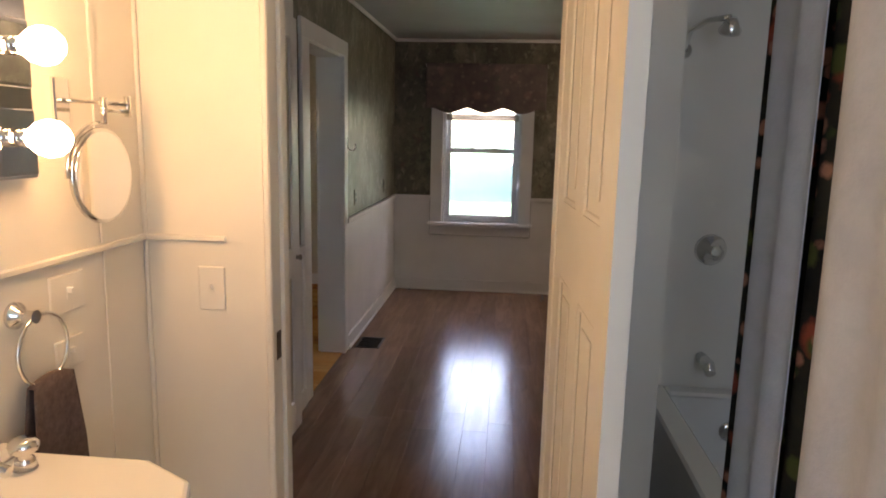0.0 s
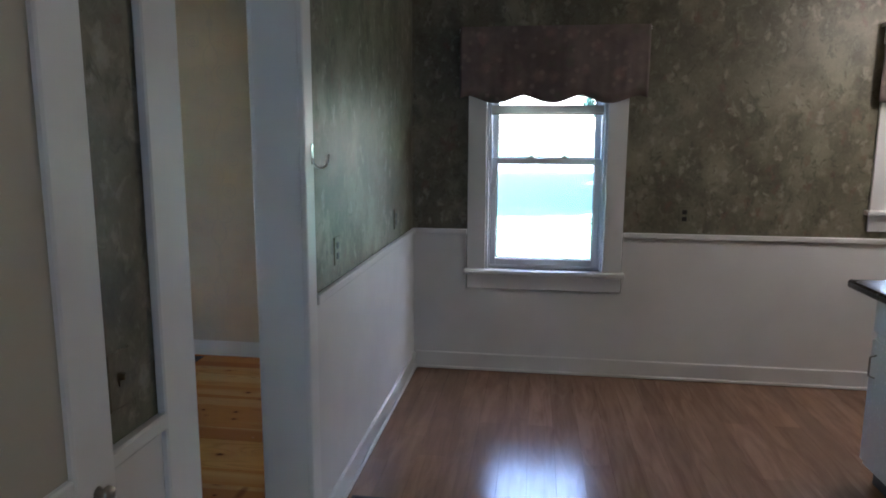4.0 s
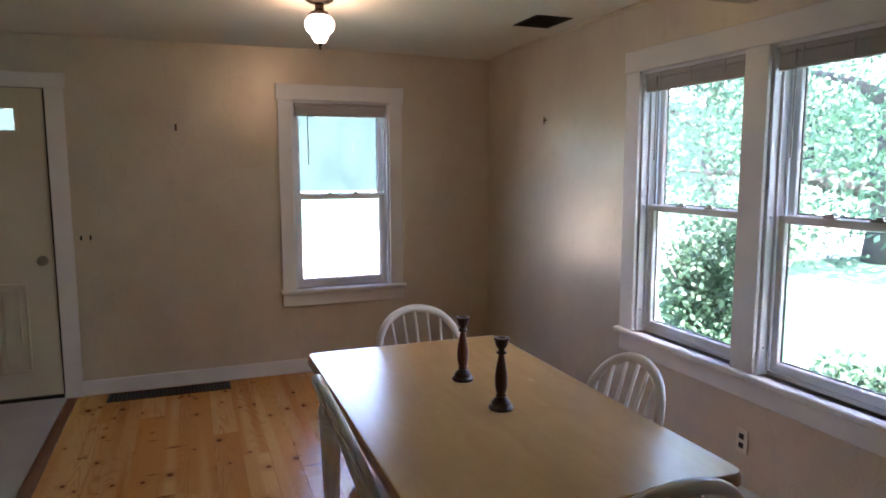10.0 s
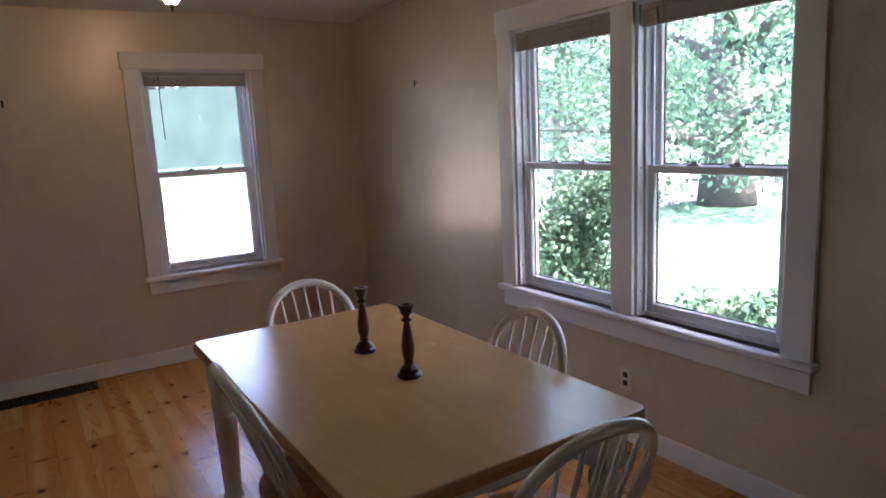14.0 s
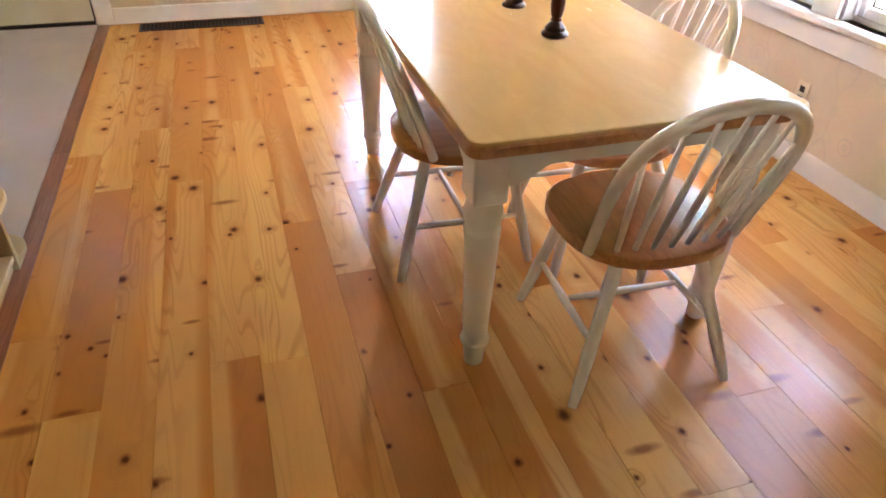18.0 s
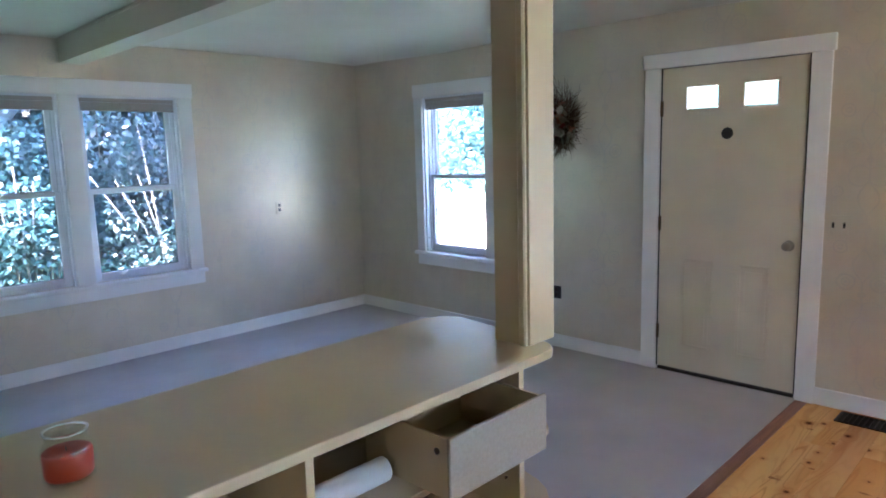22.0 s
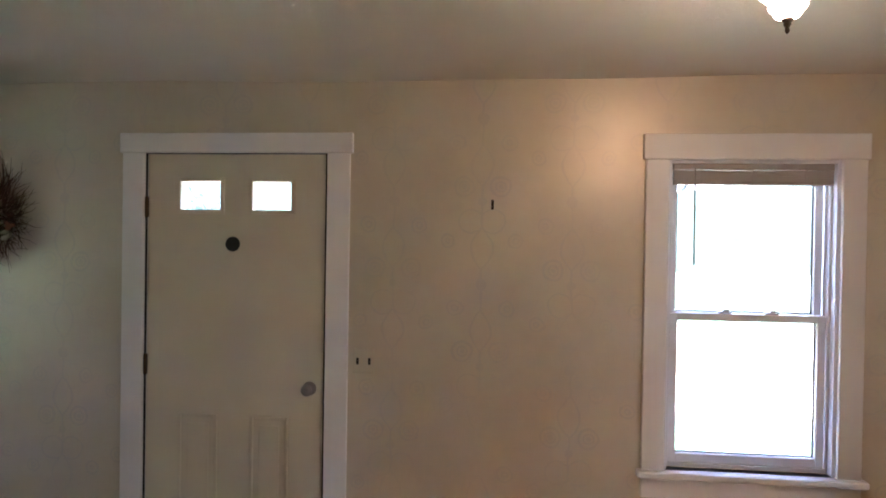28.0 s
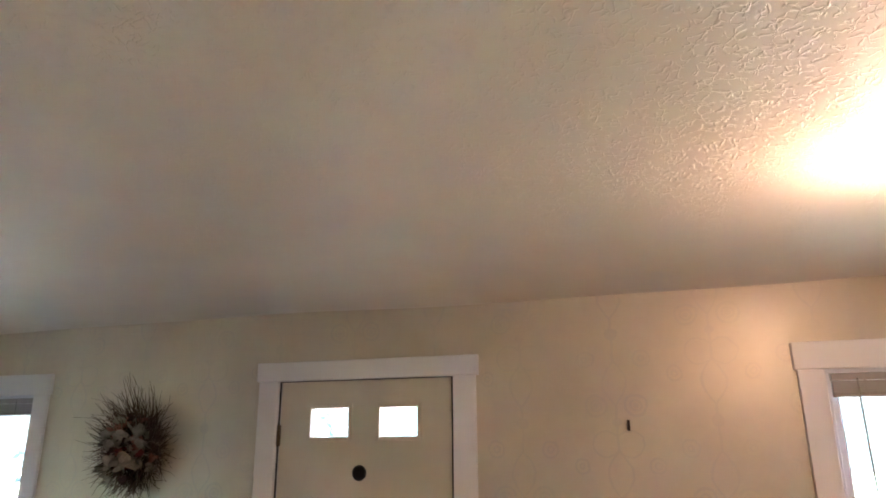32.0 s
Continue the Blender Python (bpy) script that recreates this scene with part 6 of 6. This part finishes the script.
# daylight of the bathroom's own window
bath_sky_data = bpy.data.lights.new("bath_window_sky", "AREA")
bath_sky_data.shape, bath_sky_data.size, bath_sky_data.size_y = "RECTANGLE", 0.88, 1.08
bath_sky_data.energy, bath_sky_data.color = 0.42, (0.45, 0.68, 1.0)
bath_sky = new("bath_window_sky", bath_sky_data)
bath_sky.matrix_world = look((0.65, -0.92, 1.45), (0.65, 1.0, 1.45))
rod = solid("curtain_rod", tube([(0, -0.9, 0), (0, Y_TUB, 0)], 0.012, 10), CHROME, "chrome shower curtain rod across the tub", "curtain rod", (0.69, 0, 2.02))
curtain("shower_curtain", 0.69, 1.10, 1.50, 0.12, 2.0, 0.012, 6, FLORAL_CLOTH, "dark floral shower curtain bunched on its rod")
curtain("shower_liner", 0.66, 1.20, 1.40, 0.10, 2.0, 0.010, 2, LINER, "white shower curtain liner hanging in folds")
curtain("shower_liner", 0.655, 0.30, 1.12, 0.10, 2.0, 0.014, 5, LINER, "white shower curtain liner hanging in loose folds")
curtain("shower_liner", 0.84, 1.64, 1.74, 0.66, 2.0, 0.010, 1, LINER, "white shower curtain liner hanging inside the tub")


# ---- outdoors ----
def grass_mat():
    m, nt, b = shader("lawn", (0.12, 0.17, 0.05), 0.9, spec=0.2)
    v = where(nt)
    c = ramp(nt, noisy(nt, v, 0.5, 6, 0.6), (0.3, (0.026, 0.082, 0.056)), (0.55, (0.050, 0.125, 0.080)), (0.75, (0.12, 0.19, 0.12)))
    c = blend(nt, 0.35, c, ramp(nt, noisy(nt, v, 40, 4, 0.7), (0.3, (0.034, 0.084, 0.050)), (0.7, (0.14, 0.235, 0.14))))
    nt.links.new(c, b.inputs["Base Color"])
    relief(nt, b, noisy(nt, v, 60, 3), 0.8, 0.03)
    return m


LAWN = grass_mat()
ROAD = painted("grey_asphalt", (0.10, 0.10, 0.105), 0.85, 0.1, 0.4)
GRAVEL = painted("pale_gravel", (0.46, 0.42, 0.36), 0.9, 0.1, 0.6, 30)
BARK = cloth("rough_bark", (0.13, 0.125, 0.12), (0.045, 0.045, 0.045), 14)
LEAF_A = foliage("broad_leaves", (0.022, 0.068, 0.045), (0.085, 0.185, 0.115))
LEAF_B = foliage("shrub_leaves", (0.018, 0.052, 0.034), (0.062, 0.13, 0.075))
# shade is painted into these two leaf colours: darker and bluer
LEAF_D = foliage("shade_toned_leaves", (0.005, 0.016, 0.018), (0.020, 0.045, 0.048))
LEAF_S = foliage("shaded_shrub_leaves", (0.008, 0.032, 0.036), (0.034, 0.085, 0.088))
# haze and the far woods' own shade are put into this colour
LEAF_W = foliage("hazy_shaded_wood_leaves", (0.014, 0.023, 0.021), (0.030, 0.046, 0.042))

GZ = -0.45
structure("ground", boxes((-400, 400, -400, 400, GZ - 1.0, GZ)), LAWN, "sunlit mown lawn reaching the far trees", "ground")
structure("road", boxes((-160, 60, 46.0, 62.0, GZ, GZ + 0.02)), ROAD, "grey asphalt road beyond the lawn", "road")
# made wider than a drive needs, as a reflector for ceiling and walls
structure("driveway", boxes((-22.0, -11.8, -60, 46.0, GZ, GZ + 0.015)), GRAVEL, "pale gravel driveway, widened to bounce daylight into the rooms", "driveway")


def leaf_mesh(name, clumps, size, rng, mat, parent, label=""):
    verts, faces = [], []
    for (cx, cy, cz), (rx, ry, rz), count in clumps:
        for _ in range(count):
            while True:
                p = (rng.uniform(-1, 1), rng.uniform(-1, 1), rng.uniform(-1, 1))
                q = p[0] ** 2 + p[1] ** 2 + p[2] ** 2
                if 0.1 < q < 1:
                    break
            place = Vector((cx + p[0] * rx, cy + p[1] * ry, cz + p[2] * rz))
            d = Vector((rng.gauss(0, 1), rng.gauss(0, 1), rng.gauss(0, 0.8) - 0.3)).normalized()
            s = d.orthogonal().normalized()
            s.rotate(Matrix.Rotation(rng.uniform(0, 6.28), 3, d))
            ln = size * rng.uniform(0.6, 1.3)
            i = len(verts)
            verts += [place, place + d * ln * 0.5 + s * ln * 0.32, place + d * ln, place + d * ln * 0.5 - s * ln * 0.32]
            faces.append((i, i + 1, i + 2, i + 3))
    me = bpy.data.meshes.new(name)
    me.from_pydata(verts, [], faces)
    me.materials.append(mat)
    ob = new(name, me)
    ob.parent = parent
    return tagged(ob, label=label)


def tree(place, height, trunk_r, crown_r, seed, mat, label, count=5200, size=0.22, crown_low=0.35, flat=0.8):
    rng = random.Random(seed)
    t = thing("tree", place, label, "tree")
    pts, rad = [], []
    for k in range(7):
        q = k / 6
        pts.append((0.1 * math.sin(q * 3 + seed) * height * 0.1, 0.08 * math.cos(q * 4 + seed) * height * 0.1, q * height * 0.75))
        rad.append(trunk_r * (1.08 - 0.08 * min(1, q * 9)) * (1 - 0.72 * q))
    part("trunk", tube(pts, rad, 14), BARK, t)
    clumps = []
    for k in range(13):
        a = rng.uniform(0, 6.283)
        q = rng.uniform(crown_low, 0.95)
        r = crown_r * rng.uniform(0.35, 0.85) * (1.15 - 0.5 * q)
        c = (r * math.cos(a), r * math.sin(a), q * height)
        b = Vector((0, 0, height * min(0.6, q * 0.7)))
        part("limb", tube([b, b.lerp(Vector(c), 0.5) + Vector((0, 0, 0.2)), c], [trunk_r * 0.35, trunk_r * 0.2, 0.02], 7), BARK, t)
        s = crown_r * rng.uniform(0.32, 0.5)
        clumps.append((c, (s, s, s * flat), count // 13))
    leaf_mesh("crown", clumps, size, rng, mat, t)
    return t


def shrub(place, radii, seed, mat, label, count=2600, size=0.09):
    rng = random.Random(seed)
    s = thing("shrub", place, label, "shrub")
    for k in range(9):
        a = rng.uniform(0, 6.283)
        part("stem", tube([(0.05 * math.cos(a), 0.05 * math.sin(a), 0), (0.4 * radii[0] * math.cos(a), 0.4 * radii[1] * math.sin(a), radii[2] * 0.9), (0.75 * radii[0] * math.cos(a), 0.75 * radii[1] * math.sin(a), radii[2] * rng.uniform(1.3, 1.9))], [0.015, 0.01, 0.004], 5), BARK, s)
    clumps = []
    for k in range(12):
        a, q = rng.uniform(0, 6.283), rng.uniform(0.25, 1.7)
        m = rng.uniform(0.2, 0.65)
        clumps.append(((m * radii[0] * math.cos(a), m * radii[1] * math.sin(a), q * radii[2]), (radii[0] * 0.42, radii[1] * 0.42, radii[2] * 0.38), count // 12))
    leaf_mesh("foliage", clumps, size, rng, mat, s)
    return s


tree((-10.85, 18.0, GZ), 9.5, 0.62, 6.0, 3, LEAF_A, "large old shade tree with a thick trunk on the lawn", 30000, 0.14, 0.15)
# out-of-view trees, added only for their shade on the lawn
for k, (tx, ty) in enumerate(((12.0, 13.5), (13.2, 19.5))):
    tree((tx, ty, GZ), 12.0, 0.28, 4.8, 31 + k, LEAF_A, "unseen tall tree added to shade the lawn north of the kitchen", 17000, 0.42, 0.36)
tree((-17.5, 19.0, GZ), 8.0, 0.3, 4.6, 8, LEAF_A, "leafy shade tree on the front lawn", 14000, 0.16, 0.14)
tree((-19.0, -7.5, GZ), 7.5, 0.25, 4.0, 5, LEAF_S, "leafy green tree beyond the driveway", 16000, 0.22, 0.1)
# added trees whose crowns keep the sun off the shrubs
tree((0.2, -5.6, GZ), 10.5, 0.3, 5.0, 17, LEAF_D, "tall dense tree added behind the house to shade the shrubs", 38000, 0.3, 0.14)
tree((-2.5, -8.2, GZ), 10.5, 0.3, 4.6, 19, LEAF_D, "tall dense tree added behind the house to shade the shrubs", 34000, 0.3, 0.14)
# row added beside the kitchen window's view to cast shade across it
for k, (tx, ty) in enumerate(((6.2, 25.0), (7.0, 31.0), (6.2, 37.0), (7.2, 43.0))):
    tree((tx, ty, GZ), 12.5, 0.28, 4.8, 9 + k, LEAF_A, "leafy green tree added to shade the far lawn", 17000, 0.42, 0.40)
shrub((-5.75, 8.4, GZ), (0.85, 0.6, 0.92), 11, LEAF_B, "green leafy shrub below the dining window", 8200, 0.06)
shrub((-4.25, 8.2, GZ), (0.75, 0.45, 0.42), 12, LEAF_B, "low green shrub below the dining window", 3600, 0.06)
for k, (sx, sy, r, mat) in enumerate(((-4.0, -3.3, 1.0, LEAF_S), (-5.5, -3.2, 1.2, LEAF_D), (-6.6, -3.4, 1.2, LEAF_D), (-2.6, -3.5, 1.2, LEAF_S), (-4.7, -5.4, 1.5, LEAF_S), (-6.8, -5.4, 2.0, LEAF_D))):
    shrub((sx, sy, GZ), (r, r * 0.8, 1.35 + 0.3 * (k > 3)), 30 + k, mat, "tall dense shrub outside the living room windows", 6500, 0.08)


def far_woods(name, x0, x1, y0, y1, height, seed, label, count=9000, size=1.0):
    rng = random.Random(seed)
    verts, faces = [], []
    for _ in range(count):
        x, y = rng.uniform(x0, x1), rng.uniform(y0, y1)
        top = height * (0.75 + 0.25 * noise.noise((x * 0.12, y * 0.12, seed)))
        z = GZ + rng.random() ** 0.8 * top
        p = Vector((x, y, z))
        d = Vector((rng.gauss(0, 1), rng.gauss(0, 1), rng.gauss(0, 1))).normalized()
        s = d.orthogonal().normalized()
        ln = size * rng.uniform(0.5, 1.3)
        i = len(verts)
        verts += [p, p + d * ln * 0.5 + s * ln * 0.4, p + d * ln, p + d * ln * 0.5 - s * ln * 0.4]
        faces.append((i, i + 1, i + 2, i + 3))
    me = bpy.data.meshes.new(name)
    me.from_pydata(verts, [], faces)
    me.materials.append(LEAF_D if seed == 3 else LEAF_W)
    return tagged(new(name, me), label, "woods", "", "stuff")


far_woods("far_woods", -66, -60, -60, 70, 9.5, 1, "woods beyond the driveway, haze and shade in their colour", 22000, 0.75)
far_woods("far_woods", -95, -16, 72, 80, 12, 2, "woods beyond the road, haze and shade in their colour", 20000, 0.9)
far_woods("near_woods", -14, 5, -13, -9.0, 7.5, 3, "dense trees close behind the house, shade put into their colour", 26000, 0.42)


def backdrop_hill(name, pts, height, label):
    """A distant wooded rise: an upright bank with an uneven top."""
    rng = random.Random(7)
    bm = bmesh.new()
    (xa, ya), (xb, yb) = pts
    n = 60
    low, high = [], []
    for k in range(n + 1):
        s = k / n
        x, y = xa + (xb - xa) * s, ya + (yb - ya) * s
        low.append(bm.verts.new((x, y, GZ)))
        high.append(bm.verts.new((x, y, GZ + height * (0.85 + 0.15 * math.sin(s * 31) * math.sin(s * 13 + 1)))))
    for k in range(n):
        bm.faces.new((low[k], low[k + 1], high[k + 1], high[k]))
    # dark blue-green stands for distance haze and the woods' self-shade
    ob = structure(name, bm, cloth("hazy_shaded_woods", (0.022, 0.037, 0.036), (0.014, 0.025, 0.025), 0.5, 0.0), label, "backdrop")
    ob.modifiers.new("thickness", "SOLIDIFY").thickness = 2.0


backdrop_hill("backdrop_west", ((-59.6, -80), (-59.6, 90)), 8.6, "distant wooded bank beyond the lawn, coloured for haze and shade")
backdrop_hill("backdrop_north", ((-110, 71.5), (-16, 71.5)), 10.5, "distant wooded bank beyond the road, coloured for haze and shade")
PALE_BARK = cloth("pale_birch_bark", (0.030, 0.042, 0.042), (0.022, 0.032, 0.032), 3, 0.0)
rng_b = random.Random(21)
for k in range(9):
    bx, by = -58.5 + rng_b.uniform(-0.5, 0.5), 6 + k * 3.6 + rng_b.uniform(-1, 1)
    tb = thing("birch_trunk", (bx, by, GZ), "pale bare birch trunk at the wood's edge", "tree", group="birches at the wood's edge")
    part("trunk", tube([(0, 0, 0), (rng_b.uniform(-0.4, 0.4), rng_b.uniform(-0.5, 0.5), 4.0), (rng_b.uniform(-0.6, 0.6), rng_b.uniform(-0.9, 0.9), 7.5)], [0.22, 0.16, 0.05], 8), PALE_BARK, tb)


# ---- floors, board by board ----
def boards(prefix, floor, x0, x1, y0, y1, along, width, lengths, mat, z0, z1, seed, gap=0.0006):
    """Rows of boards; alike boards share their mesh."""
    rng = random.Random(seed)
    meshes = {}
    rows = max(1, round(((y1 - y0) if along == "x" else (x1 - x0)) / width))
    span = ((y1 - y0) if along == "x" else (x1 - x0)) / rows
    u0, u1 = (x0, x1) if along == "x" else (y0, y1)
    for r in range(rows):
        u = u0
        first = True
        while u < u1 - 1e-4:
            ln = rng.choice(lengths)
            if first:
                ln *= rng.choice((0.35, 0.6, 0.85, 1.0))
                first = False
            ln = min(ln, u1 - u)
            if u1 - u - ln < 0.25:
                ln = u1 - u
            key = round(ln, 3)
            if key not in meshes:
                bm = bmesh.new()
                if along == "x":
                    box(bm, gap / 2, ln - gap / 2, gap / 2, span - gap / 2, z0, z1, bevel=0.0005)
                else:
                    box(bm, gap / 2, span - gap / 2, gap / 2, ln - gap / 2, z0, z1, bevel=0.0005)
                meshes[key] = mesh_of(prefix, bm, mat)
            ob = new(prefix, meshes[key])
            ob.parent = floor
            ob.location = (u, y0 + r * span, 0) if along == "x" else (x0 + r * span, u, 0)
            u += ln


pine_floor = thing("floor", (0, 0, 0), "varnished knotty pine board floor", "floor", kind="structure")
boards("board", pine_floor, X_WEST, X_KIT - 0.002, 3.442, Y_NORTH, "x", 0.138, (1.2, 1.7, 2.3, 2.9), PINE, -0.018, 0.0, 5)
border = thing("floor_border", (0, 0, 0), "reddish border board between pine floor and carpet", "floor", kind="structure")
boards("board", border, X_WEST, X_PART, 3.375, 3.442, "x", 0.067, (1.9, 2.6), BORDER_WOOD, -0.018, 0.002, 6)
kit_floor = thing("floor_kitchen", (0, 0, 0), "glossy brown wood-strip kitchen floor", "floor", kind="structure")
boards("strip", kit_floor, X_KIT, X_EAST, Y_BATH + 0.06, Y_NORTH, "y", 0.13, (0.6, 0.9, 1.2), LAMINATE, -0.018, 0.0, 7)
